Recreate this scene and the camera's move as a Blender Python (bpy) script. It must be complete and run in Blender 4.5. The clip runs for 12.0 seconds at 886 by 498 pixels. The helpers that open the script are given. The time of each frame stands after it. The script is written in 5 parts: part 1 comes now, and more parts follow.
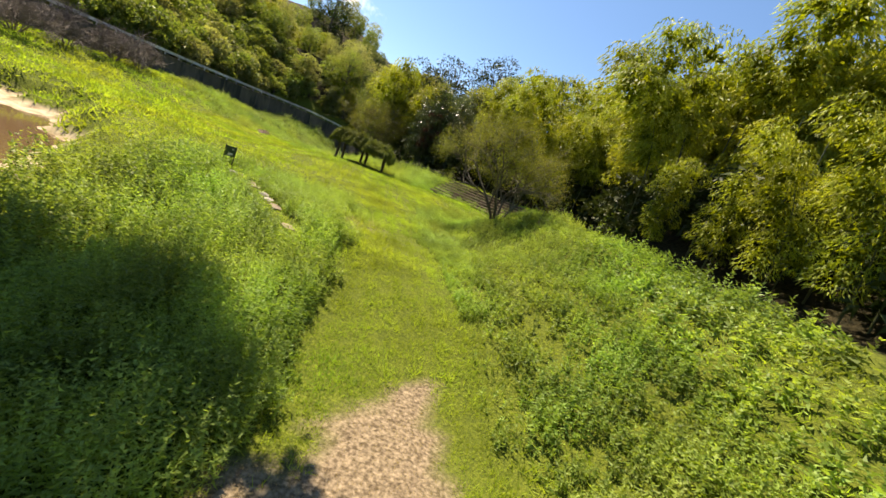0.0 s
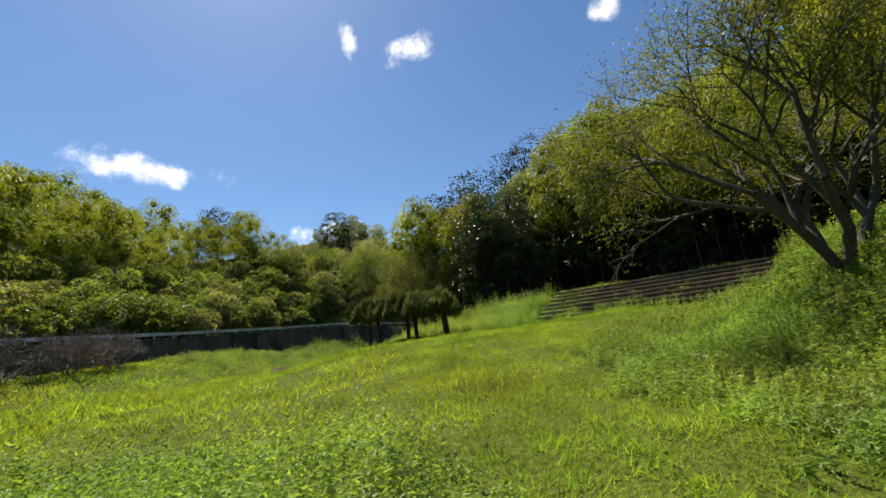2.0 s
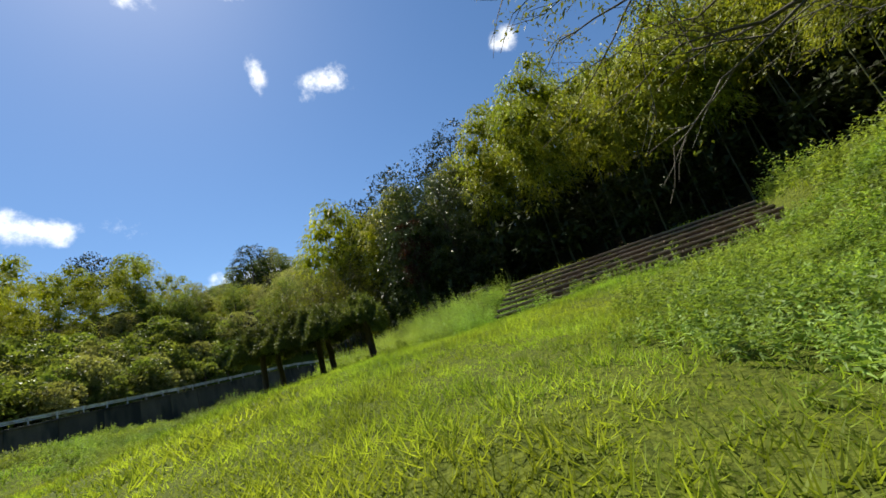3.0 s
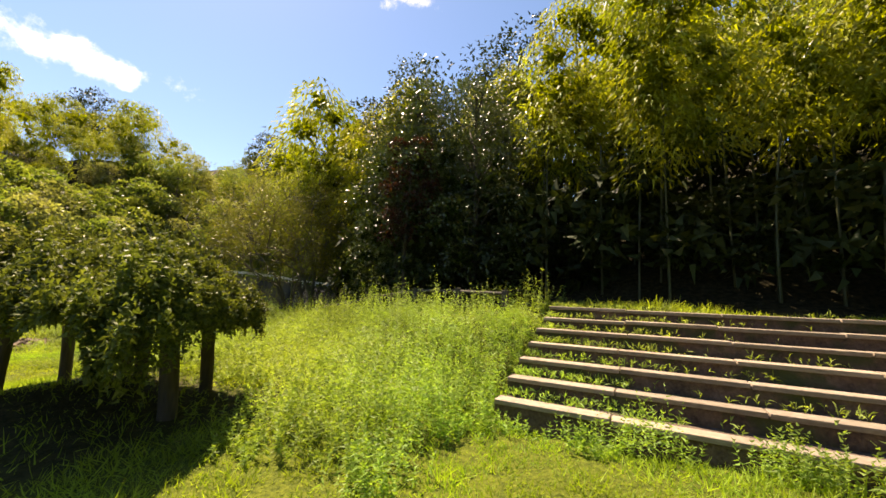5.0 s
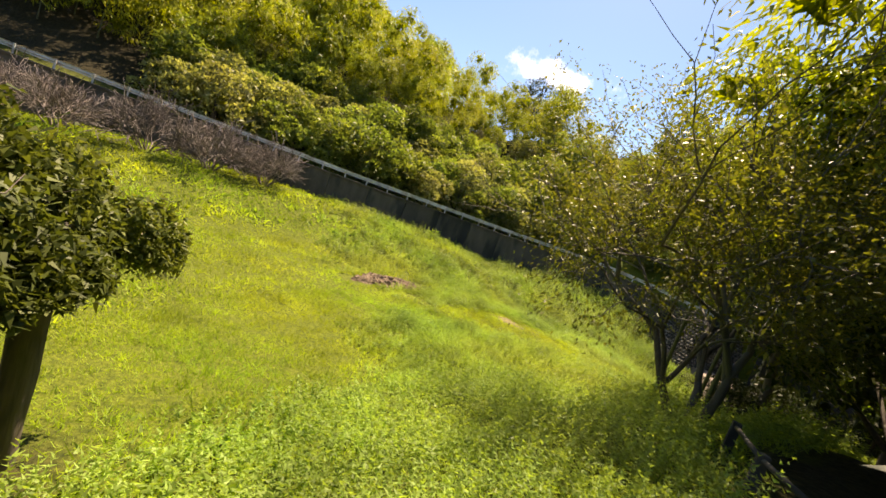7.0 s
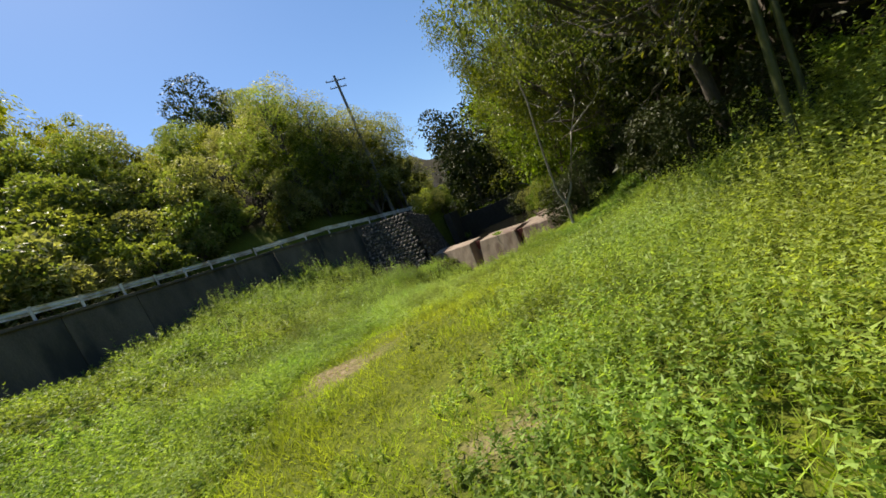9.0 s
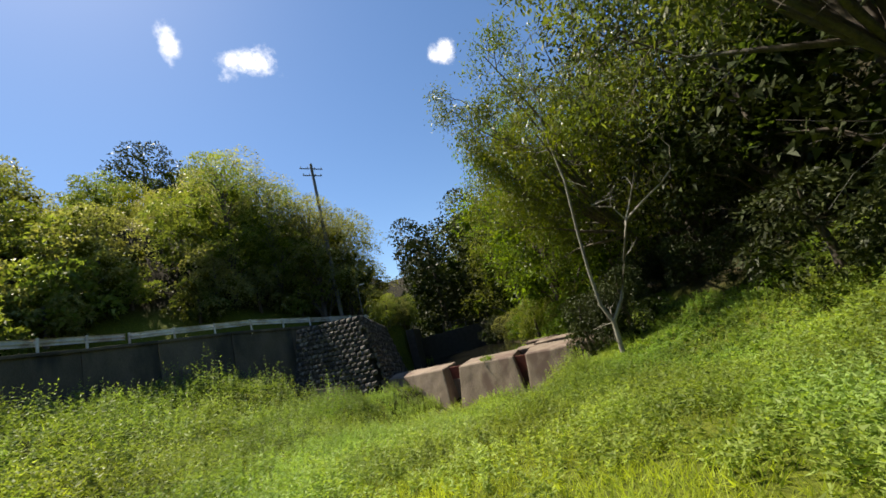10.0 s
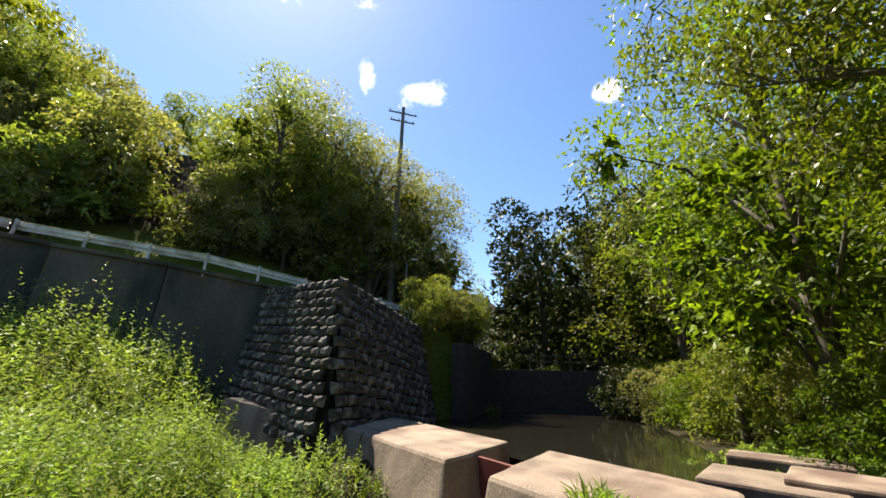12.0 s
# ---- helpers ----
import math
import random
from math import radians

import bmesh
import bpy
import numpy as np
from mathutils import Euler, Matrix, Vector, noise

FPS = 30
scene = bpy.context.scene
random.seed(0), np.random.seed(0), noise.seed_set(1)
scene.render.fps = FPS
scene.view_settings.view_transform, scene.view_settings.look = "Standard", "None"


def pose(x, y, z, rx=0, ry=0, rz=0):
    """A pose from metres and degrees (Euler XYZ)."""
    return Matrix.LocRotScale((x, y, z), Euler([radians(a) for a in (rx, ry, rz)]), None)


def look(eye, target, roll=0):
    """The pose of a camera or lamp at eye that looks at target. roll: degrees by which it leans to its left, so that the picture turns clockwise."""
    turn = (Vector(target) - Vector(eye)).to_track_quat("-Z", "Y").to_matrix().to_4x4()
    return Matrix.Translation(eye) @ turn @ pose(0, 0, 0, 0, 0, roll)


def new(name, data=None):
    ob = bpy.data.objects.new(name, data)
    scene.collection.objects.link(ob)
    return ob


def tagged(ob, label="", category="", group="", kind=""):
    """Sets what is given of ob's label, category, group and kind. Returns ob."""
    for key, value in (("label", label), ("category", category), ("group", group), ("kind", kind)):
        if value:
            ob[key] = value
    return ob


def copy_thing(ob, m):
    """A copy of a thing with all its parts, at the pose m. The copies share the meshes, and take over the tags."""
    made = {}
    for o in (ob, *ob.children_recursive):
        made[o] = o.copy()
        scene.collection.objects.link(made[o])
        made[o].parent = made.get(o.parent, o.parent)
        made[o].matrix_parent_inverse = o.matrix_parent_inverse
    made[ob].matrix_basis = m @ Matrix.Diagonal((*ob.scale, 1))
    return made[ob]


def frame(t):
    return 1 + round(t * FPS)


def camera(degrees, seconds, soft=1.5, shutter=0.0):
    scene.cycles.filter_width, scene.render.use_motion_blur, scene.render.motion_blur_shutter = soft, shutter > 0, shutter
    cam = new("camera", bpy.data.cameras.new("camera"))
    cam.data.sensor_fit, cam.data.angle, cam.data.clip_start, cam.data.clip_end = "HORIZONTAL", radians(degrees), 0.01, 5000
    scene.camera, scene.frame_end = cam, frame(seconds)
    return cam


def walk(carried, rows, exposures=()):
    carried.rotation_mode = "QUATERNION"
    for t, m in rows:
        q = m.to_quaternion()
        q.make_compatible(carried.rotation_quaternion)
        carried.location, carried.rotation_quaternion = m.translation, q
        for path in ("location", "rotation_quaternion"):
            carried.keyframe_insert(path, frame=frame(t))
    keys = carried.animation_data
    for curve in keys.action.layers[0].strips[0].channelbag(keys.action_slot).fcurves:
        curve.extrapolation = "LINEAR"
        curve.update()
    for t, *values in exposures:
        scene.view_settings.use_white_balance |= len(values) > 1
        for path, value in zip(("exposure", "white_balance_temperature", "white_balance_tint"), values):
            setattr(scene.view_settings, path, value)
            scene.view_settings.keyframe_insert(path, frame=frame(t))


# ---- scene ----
cam = camera(100.4, 12.0, soft=1.6)
PATH = [
    (0, (2.494, 3.212, 2.906), (2.296, 5.168, 2.541), 21.4),
    (0.5, (1.93, 7.222, 2.384), (1.248, 9.068, 2.026), 15.7),
    (1, (0.404, 11.204, 1.946), (-0.475, 12.994, 1.802), 10.5),
    (1.5, (-1.583, 14.835, 1.474), (-2.383, 16.653, 1.704), 3.2),
    (2, (-3.246, 18.401, 1.021), (-3.793, 20.272, 1.47), -7.2),
    (2.5, (-4.062, 21.597, 0.905), (-4.363, 23.502, 1.436), -16.5),
    (3, (-4.388, 24.396, 0.637), (-4.574, 26.323, 1.14), -16.6),
    (3.2, (-4.326, 25.607, 0.587), (-4.468, 27.54, 1.081), -14.1),
    (4.8, (-4.059, 32.991, 2.865), (-4.369, 34.963, 2.981), -1.1),
    (5, (-4.448, 33.825, 2.949), (-4.811, 35.775, 3.201), 2.0),
    (5.5, (-5.714, 36.426, 3.333), (-6.546, 38.204, 3.703), 15.3),
    (6, (-6.726, 38.5, 4.031), (-8.068, 39.972, 4.173), 23.2),
    (6.5, (-8.311, 40.88, 4.195), (-9.989, 41.969, 4.118), 22.8),
    (6.7, (-9.346, 41.816, 4.124), (-11.131, 42.713, 3.979), 22.1),
    (8.3, (-20.139, 45.235, 2.875), (-21.438, 46.748, 2.722), -6.0),
    (8.5, (-21.745, 46.457, 2.542), (-22.751, 48.18, 2.411), -12.1),
    (9, (-24.607, 49.937, 1.528), (-24.876, 51.913, 1.383), -23.4),
    (9.5, (-25.788, 52.203, 1.259), (-25.643, 54.198, 1.249), -25.0),
    (10, (-26.775, 56.122, 1.01), (-26.566, 58.065, 1.435), -15.4),
    (10.5, (-26.499, 59.877, 0.563), (-26.453, 61.798, 1.117), -4.6),
    (11, (-25.98, 63.045, 0.271), (-26.0, 64.948, 0.886), -1.6),
    (11.5, (-25.311, 66.095, 0.351), (-25.418, 67.987, 0.991), -1.0),
    (12, (-24.834, 69.362, 0.49), (-25.27, 71.2, 1.148), 1.4),
]
walk(cam, [(t, look(eye, target, roll)) for t, eye, target, roll in PATH],
     [(0, 1.40, 7700, 13), (1.2, 1.04, 7300, 13), (2, 0.68, 6700, 9), (3.2, 0.70, 6500, 8), (4.8, 1.45, 8500, 19), (5.5, 1.68, 8900, 20), (6.7, 1.63, 8900, 20), (8.3, 1.38, 7600, 15), (9.3, 0.98, 7000, 11), (10.5, 1.12, 7100, 12), (12, 1.60, 7200, 13)])

# ---- world, sun ----
SUN_AZ, SUN_EL = 50.0, 60.0
sun_way = Vector((-math.sin(radians(SUN_AZ)) * math.cos(radians(SUN_EL)),
                  math.cos(radians(SUN_AZ)) * math.cos(radians(SUN_EL)), math.sin(radians(SUN_EL))))
sun = new("sun", bpy.data.lights.new("sun", "SUN"))
sun.data.energy, sun.data.angle, sun.data.color = 5.0, radians(0.6), (1.0, 0.93, 0.80)
sun.matrix_world = look(sun_way * 80, (0, 0, 0))

# azimuth to the left of +y, elevation, half width, half height (degrees)
CLOUDS = ((56.5, 23.9, 6.6, 1.7), (31.4, 16.8, 6.0, 1.6), (17.6, 41.7, 4.6, 1.9), (28.4, 43.0, 1.7, 1.9),
          (-14.9, 38.7, 2.4, 1.3), (45.4, 49.5, 3.4, 1.7), (29.8, 51.2, 3.2, 1.0), (75.0, 30.0, 2.0, 0.8))


def build_world():
    w = bpy.data.worlds.new("sky")
    scene.world = w
    w.use_nodes = True
    nt = w.node_tree
    nt.nodes.clear()
    N, L = nt.nodes.new, nt.links.new

    def math_node(op, a, b=None, c=None, clamp=False):
        n = N("ShaderNodeMath")
        n.operation, n.use_clamp = op, clamp
        for i, v in enumerate((a, b, c)):
            if v is None:
                continue
            if isinstance(v, (int, float)):
                n.inputs[i].default_value = v
            else:
                L(v, n.inputs[i])
        return n.outputs[0]

    sky = N("ShaderNodeTexSky")
    sky.sky_type, sky.sun_disc = "NISHITA", False
    sky.sun_elevation, sky.sun_rotation = radians(SUN_EL), radians(-SUN_AZ)
    sky.air_density, sky.dust_density, sky.ozone_density = 1.0, 0.25, 4.0
    coord = N("ShaderNodeTexCoord")
    sep = N("ShaderNodeSeparateXYZ")
    L(coord.outputs["Generated"], sep.inputs[0])
    az = math_node("ARCTAN2", math_node("MULTIPLY", sep.outputs[0], -1.0), sep.outputs[1])
    el = math_node("ARCSINE", sep.outputs[2])
    noise_tex = N("ShaderNodeTexNoise")
    noise_tex.inputs["Scale"].default_value, noise_tex.inputs["Detail"].default_value = 16.0, 7.0
    noise_tex.inputs["Roughness"].default_value = 0.62
    L(coord.outputs["Generated"], noise_tex.inputs["Vector"])
    total = None
    for a0, e0, ra, re in CLOUDS:
        da = math_node("DIVIDE", math_node("SUBTRACT", az, radians(a0)), radians(ra))
        de = math_node("DIVIDE", math_node("SUBTRACT", el, radians(e0)), radians(re))
        r = math_node("SQRT", math_node("ADD", math_node("POWER", math_node("ABSOLUTE", da), 2.0), math_node("POWER", math_node("ABSOLUTE", de), 2.0)))
        total = r if total is None else math_node("MINIMUM", total, r)
    edge = math_node("ADD", total, math_node("MULTIPLY", math_node("SUBTRACT", noise_tex.outputs["Fac"], 0.5), 3.4))
    ramp = N("ShaderNodeMapRange")
    ramp.interpolation_type = "SMOOTHSTEP"
    L(edge, ramp.inputs["Value"])
    for k, v in (("From Min", 1.15), ("From Max", -0.25), ("To Min", 0.0), ("To Max", 1.0)):
        ramp.inputs[k].default_value = v
    clear, cloud, mix, out = N("ShaderNodeBackground"), N("ShaderNodeBackground"), N("ShaderNodeMixShader"), N("ShaderNodeOutputWorld")
    rich = N("ShaderNodeHueSaturation")
    rich.inputs["Saturation"].default_value = 1.12
    L(sky.outputs[0], rich.inputs["Color"])
    L(rich.outputs[0], clear.inputs["Color"])
    clear.inputs["Strength"].default_value = 0.085
    cloud.inputs["Color"].default_value, cloud.inputs["Strength"].default_value = (1.0, 0.99, 0.97, 1), 1.05
    L(ramp.outputs[0], mix.inputs[0])
    L(clear.outputs[0], mix.inputs[1])
    L(cloud.outputs[0], mix.inputs[2])
    L(mix.outputs[0], out.inputs["Surface"])


build_world()


# ---- materials ----
def material(name):
    m = bpy.data.materials.new(name)
    m.use_nodes = True
    nt = m.node_tree
    return m, nt, nt.nodes["Principled BSDF"], nt.nodes["Material Output"]


def foliage(name, dark, mid, light, trans=0.45, rough=0.6, spec=0.2, vary=0.35, hue=(0.482, 0.520)):
    """Leaves: a colour for each leaf, a drift for each plant, light shining through."""
    dark, light = [tuple(0.6 * c + 0.4 * k for c, k in zip(q, mid)) for q in (dark, light)]
    m, nt, b, out = material(name)
    N, L = nt.nodes.new, nt.links.new
    geo, ob = N("ShaderNodeNewGeometry"), N("ShaderNodeObjectInfo")
    ramp = N("ShaderNodeValToRGB")
    L(geo.outputs["Random Per Island"], ramp.inputs[0])
    e = ramp.color_ramp.elements
    e[0].position, e[0].color = 0.0, (*dark, 1)
    e[1].position, e[1].color = 1.0, (*light, 1)
    mid_e = e.new(0.5)
    mid_e.color = (*mid, 1)
    big, wide = N("ShaderNodeTexNoise"), N("ShaderNodeTexNoise")
    for n, sc in ((big, 0.55), (wide, 0.17)):
        n.inputs["Scale"].default_value, n.inputs["Detail"].default_value = sc, 4.0
        L(geo.outputs["Position"], n.inputs["Vector"])

    def span(value, a0, a1, b0, b1):
        r = N("ShaderNodeMapRange")
        L(value, r.inputs["Value"])
        for k, v in (("From Min", a0), ("From Max", a1), ("To Min", b0), ("To Max", b1)):
            r.inputs[k].default_value = v
        return r.outputs[0]

    mul = N("ShaderNodeMath")
    mul.operation = "MULTIPLY"
    L(span(big.outputs["Fac"], 0.34, 0.66, 1 - vary, 1 + vary), mul.inputs[0])
    L(span(ob.outputs["Random"], 0, 1, 0.8, 1.2), mul.inputs[1])
    hsv = N("ShaderNodeHueSaturation")
    L(ramp.outputs[0], hsv.inputs["Color"])
    L(mul.outputs[0], hsv.inputs["Value"])
    L(span(wide.outputs["Fac"], 0.35, 0.65, *hue), hsv.inputs["Hue"])
    L(hsv.outputs[0], b.inputs["Base Color"])
    b.inputs["Roughness"].default_value, b.inputs["Specular IOR Level"].default_value = rough, spec
    tr, mix = N("ShaderNodeBsdfTranslucent"), N("ShaderNodeMixShader")
    warm = N("ShaderNodeMix")
    warm.data_type, warm.blend_type = "RGBA", "MULTIPLY"
    warm.inputs["Factor"].default_value = 1.0
    L(hsv.outputs[0], warm.inputs["A"])
    warm.inputs["B"].default_value = (1.45, 1.40, 0.6, 1)
    L(warm.outputs["Result"], tr.inputs["Color"])
    mix.inputs[0].default_value = trans
    L(b.outputs[0], mix.inputs[1])
    L(tr.outputs[0], mix.inputs[2])
    L(mix.outputs[0], out.inputs["Surface"])
    return m


def surface(name, a, b_col, scale=3.0, rough=0.85, bump=0.4, fine=30.0, metal=0.0, stain=None, stain_scale=0.7, stretch=(1, 1, 1)):
    """Stone, soil, bark, concrete, metal: two colours at two scales, stains and relief."""
    m, nt, b, out = material(name)
    N, L = nt.nodes.new, nt.links.new
    geo, ob = N("ShaderNodeTexCoord"), N("ShaderNodeObjectInfo")
    off = N("ShaderNodeVectorMath")
    off.operation = "MULTIPLY_ADD"
    L(geo.outputs["Object"], off.inputs[0])
    off.inputs[1].default_value = stretch
    comb = N("ShaderNodeCombineXYZ")
    L(ob.outputs["Random"], comb.inputs[0])
    scl = N("ShaderNodeVectorMath")
    scl.operation = "SCALE"
    scl.inputs["Scale"].default_value = 40.0
    L(comb.outputs[0], scl.inputs[0])
    L(scl.outputs[0], off.inputs[2])
    n1, n2, n3 = N("ShaderNodeTexNoise"), N("ShaderNodeTexNoise"), N("ShaderNodeTexNoise")
    for n, s, d in ((n1, scale, 6.0), (n2, fine, 4.0), (n3, stain_scale, 5.0)):
        n.inputs["Scale"].default_value, n.inputs["Detail"].default_value = s, d
        L(off.outputs[0], n.inputs["Vector"])
    add = N("ShaderNodeMath")
    add.operation = "MULTIPLY_ADD"
    L(n2.outputs["Fac"], add.inputs[0])
    add.inputs[1].default_value = 0.5
    half = N("ShaderNodeMath")
    half.operation = "MULTIPLY"
    half.inputs[1].default_value = 0.6
    L(n1.outputs["Fac"], half.inputs[0])
    L(half.outputs[0], add.inputs[2])
    ramp = N("ShaderNodeValToRGB")
    L(add.outputs[0], ramp.inputs[0])
    e = ramp.color_ramp.elements
    e[0].position, e[0].color = 0.36, (*a, 1)
    e[1].position, e[1].color = 0.74, (*b_col, 1)
    col = ramp.outputs[0]
    if stain:
        sr = N("ShaderNodeMapRange")
        sr.interpolation_type = "SMOOTHSTEP"
        L(n3.outputs["Fac"], sr.inputs["Value"])
        sr.inputs["From Min"].default_value, sr.inputs["From Max"].default_value = 0.48, 0.64
        mx = N("ShaderNodeMix")
        mx.data_type = "RGBA"
        L(sr.outputs[0], mx.inputs["Factor"])
        L(col, mx.inputs["A"])
        mx.inputs["B"].default_value = (*stain, 1)
        col = mx.outputs["Result"]
    hsv = N("ShaderNodeHueSaturation")
    vr = N("ShaderNodeMapRange")
    L(ob.outputs["Random"], vr.inputs["Value"])
    vr.inputs["To Min"].default_value, vr.inputs["To Max"].default_value = 0.82, 1.18
    L(vr.outputs[0], hsv.inputs["Value"])
    L(col, hsv.inputs["Color"])
    L(hsv.outputs[0], b.inputs["Base Color"])
    b.inputs["Roughness"].default_value, b.inputs["Metallic"].default_value = rough, metal
    bp = N("ShaderNodeBump")
    bp.inputs["Strength"].default_value, bp.inputs["Distance"].default_value = bump, 0.03
    L(add.outputs[0], bp.inputs["Height"])
    L(bp.outputs[0], b.inputs["Normal"])
    return m


def ground_material():
    """Turf with drifts of colour; litter (also painted shade), dry ground and sand where the cover map says so."""
    m, nt, b, out = material("ground")
    N, L = nt.nodes.new, nt.links.new
    coord = N("ShaderNodeTexCoord")

    def tex(scale, detail=5.0):
        n = N("ShaderNodeTexNoise")
        n.inputs["Scale"].default_value, n.inputs["Detail"].default_value = scale, detail
        L(coord.outputs["Object"], n.inputs["Vector"])
        return n.outputs["Fac"]

    def ramp(fac, lo, hi, p0=0.35, p1=0.68):
        r = N("ShaderNodeValToRGB")
        L(fac, r.inputs[0])
        r.color_ramp.elements[0].position, r.color_ramp.elements[0].color = p0, (*lo, 1)
        r.color_ramp.elements[1].position, r.color_ramp.elements[1].color = p1, (*hi, 1)
        return r.outputs[0]

    def mix(fac, a, c, mode="MIX", value=None):
        x = N("ShaderNodeMix")
        x.data_type, x.blend_type = "RGBA", mode
        if value is None:
            L(fac, x.inputs["Factor"])
        else:
            x.inputs["Factor"].default_value = value
        L(a, x.inputs["A"])
        L(c, x.inputs["B"])
        return x.outputs["Result"]

    turf = mix(tex(0.22, 3), ramp(tex(9.0), (0.030, 0.045, 0.006), (0.105, 0.130, 0.014)), ramp(tex(14.0), (0.045, 0.062, 0.008), (0.15, 0.172, 0.018)))
    cover = N("ShaderNodeAttribute")
    cover.attribute_name = "cover"
    s = N("ShaderNodeSeparateColor")
    L(cover.outputs["Color"], s.inputs[0])
    litter_and_shade = ramp(tex(7.0), (0.010, 0.010, 0.004), (0.045, 0.036, 0.016))
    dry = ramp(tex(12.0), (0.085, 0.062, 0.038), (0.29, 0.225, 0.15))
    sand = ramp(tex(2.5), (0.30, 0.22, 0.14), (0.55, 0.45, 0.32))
    c = mix(s.outputs[0], turf, litter_and_shade)
    c = mix(s.outputs[1], c, dry)
    c = mix(s.outputs[2], c, sand)
    L(c, b.inputs["Base Color"])
    b.inputs["Roughness"].default_value = 0.95
    b.inputs["Specular IOR Level"].default_value = 0.15
    bp = N("ShaderNodeBump")
    bp.inputs["Strength"].default_value, bp.inputs["Distance"].default_value = 0.8, 0.08
    L(tex(18.0, 6), bp.inputs["Height"])
    L(bp.outputs[0], b.inputs["Normal"])
    return m


def shaded_leaf_mass(name, dark, light, scale=5.0):
    """The inner mass of a crown: mottled leaves in relief, coloured darker to paint its shaded inside."""
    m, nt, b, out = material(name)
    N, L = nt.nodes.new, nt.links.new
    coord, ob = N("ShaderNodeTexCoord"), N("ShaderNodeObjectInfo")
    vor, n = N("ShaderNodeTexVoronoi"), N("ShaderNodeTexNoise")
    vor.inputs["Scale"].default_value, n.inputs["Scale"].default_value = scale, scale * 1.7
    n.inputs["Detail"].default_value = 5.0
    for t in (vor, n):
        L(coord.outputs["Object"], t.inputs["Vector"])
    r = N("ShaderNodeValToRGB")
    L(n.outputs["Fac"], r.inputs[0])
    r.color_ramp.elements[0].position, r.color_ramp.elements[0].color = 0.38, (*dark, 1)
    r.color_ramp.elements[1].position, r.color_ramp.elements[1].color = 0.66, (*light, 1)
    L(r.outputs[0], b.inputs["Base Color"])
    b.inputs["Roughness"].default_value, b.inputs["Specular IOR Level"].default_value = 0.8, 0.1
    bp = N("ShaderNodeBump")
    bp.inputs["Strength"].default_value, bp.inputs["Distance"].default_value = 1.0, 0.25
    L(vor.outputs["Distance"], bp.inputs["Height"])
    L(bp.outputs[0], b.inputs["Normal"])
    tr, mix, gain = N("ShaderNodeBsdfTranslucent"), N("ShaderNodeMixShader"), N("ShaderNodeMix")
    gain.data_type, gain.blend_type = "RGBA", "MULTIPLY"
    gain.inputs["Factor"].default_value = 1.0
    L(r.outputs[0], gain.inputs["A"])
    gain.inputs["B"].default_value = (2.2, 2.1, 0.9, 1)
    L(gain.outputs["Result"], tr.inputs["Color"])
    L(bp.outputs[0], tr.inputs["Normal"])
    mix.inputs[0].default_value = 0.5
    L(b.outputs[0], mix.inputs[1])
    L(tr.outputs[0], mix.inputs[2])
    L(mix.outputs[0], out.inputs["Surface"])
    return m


GROUND = ground_material()
GRASS = foliage("grass_blades", (0.129, 0.169, 0.023), (0.222, 0.292, 0.040), (0.333, 0.438, 0.060), trans=0.5, rough=0.6, hue=(0.485, 0.525))
STRAW = foliage("dry_grass", (0.20, 0.16, 0.06), (0.32, 0.25, 0.11), (0.42, 0.36, 0.18), trans=0.3)
WEED = foliage("weed_leaves", (0.135, 0.184, 0.041), (0.232, 0.318, 0.070), (0.348, 0.477, 0.105), trans=0.5, rough=0.5, hue=(0.485, 0.525))
WEED_PALE = foliage("pale_weed_leaves", (0.122, 0.168, 0.043), (0.210, 0.290, 0.075), (0.315, 0.435, 0.112), trans=0.42, rough=0.5, hue=(0.490, 0.515))
BAMBOO = foliage("bamboo_leaves", (0.138, 0.152, 0.017), (0.240, 0.266, 0.029), (0.365, 0.405, 0.044), trans=0.42, rough=0.5, vary=0.4, hue=(0.488, 0.520))
BROAD = foliage("broad_leaves", (0.049, 0.071, 0.016), (0.097, 0.125, 0.028), (0.164, 0.187, 0.049), hue=(0.490, 0.520), trans=0.5, rough=0.5, spec=0.25)
# evergreen leaf colour; also paints shade on understory and bank trees
DARKLEAF = foliage("evergreen_and_shaded_leaves", (0.016, 0.025, 0.008), (0.031, 0.044, 0.013), (0.060, 0.072, 0.022), trans=0.14, rough=0.5, spec=0.14)
GLOSSY = foliage("glossy_leaves", (0.030, 0.042, 0.012), (0.058, 0.078, 0.022), (0.105, 0.130, 0.045), trans=0.2, rough=0.34, spec=0.5)
KUDZU = foliage("creeper_leaves", (0.076, 0.108, 0.023), (0.141, 0.181, 0.039), (0.231, 0.260, 0.070), hue=(0.490, 0.520), trans=0.5, rough=0.45)
OLIVE = foliage("olive_leaves", (0.122, 0.135, 0.048), (0.192, 0.205, 0.082), (0.299, 0.299, 0.131), trans=0.5, rough=0.5, hue=(0.490, 0.520))
CHERRY = foliage("cherry_leaves", (0.065, 0.080, 0.014), (0.125, 0.140, 0.024), (0.220, 0.215, 0.042), trans=0.45, rough=0.45)
MAPLE = foliage("fresh_leaves", (0.050, 0.095, 0.010), (0.100, 0.165, 0.014), (0.170, 0.240, 0.020), trans=0.5, rough=0.45)
FRESH = foliage("bright_leaves", (0.053, 0.081, 0.009), (0.106, 0.141, 0.012), (0.189, 0.211, 0.019), trans=0.5, rough=0.38, spec=0.45)
RED = foliage("red_leaves", (0.032, 0.012, 0.010), (0.060, 0.020, 0.015), (0.100, 0.045, 0.028), trans=0.25, hue=(0.49, 0.505))
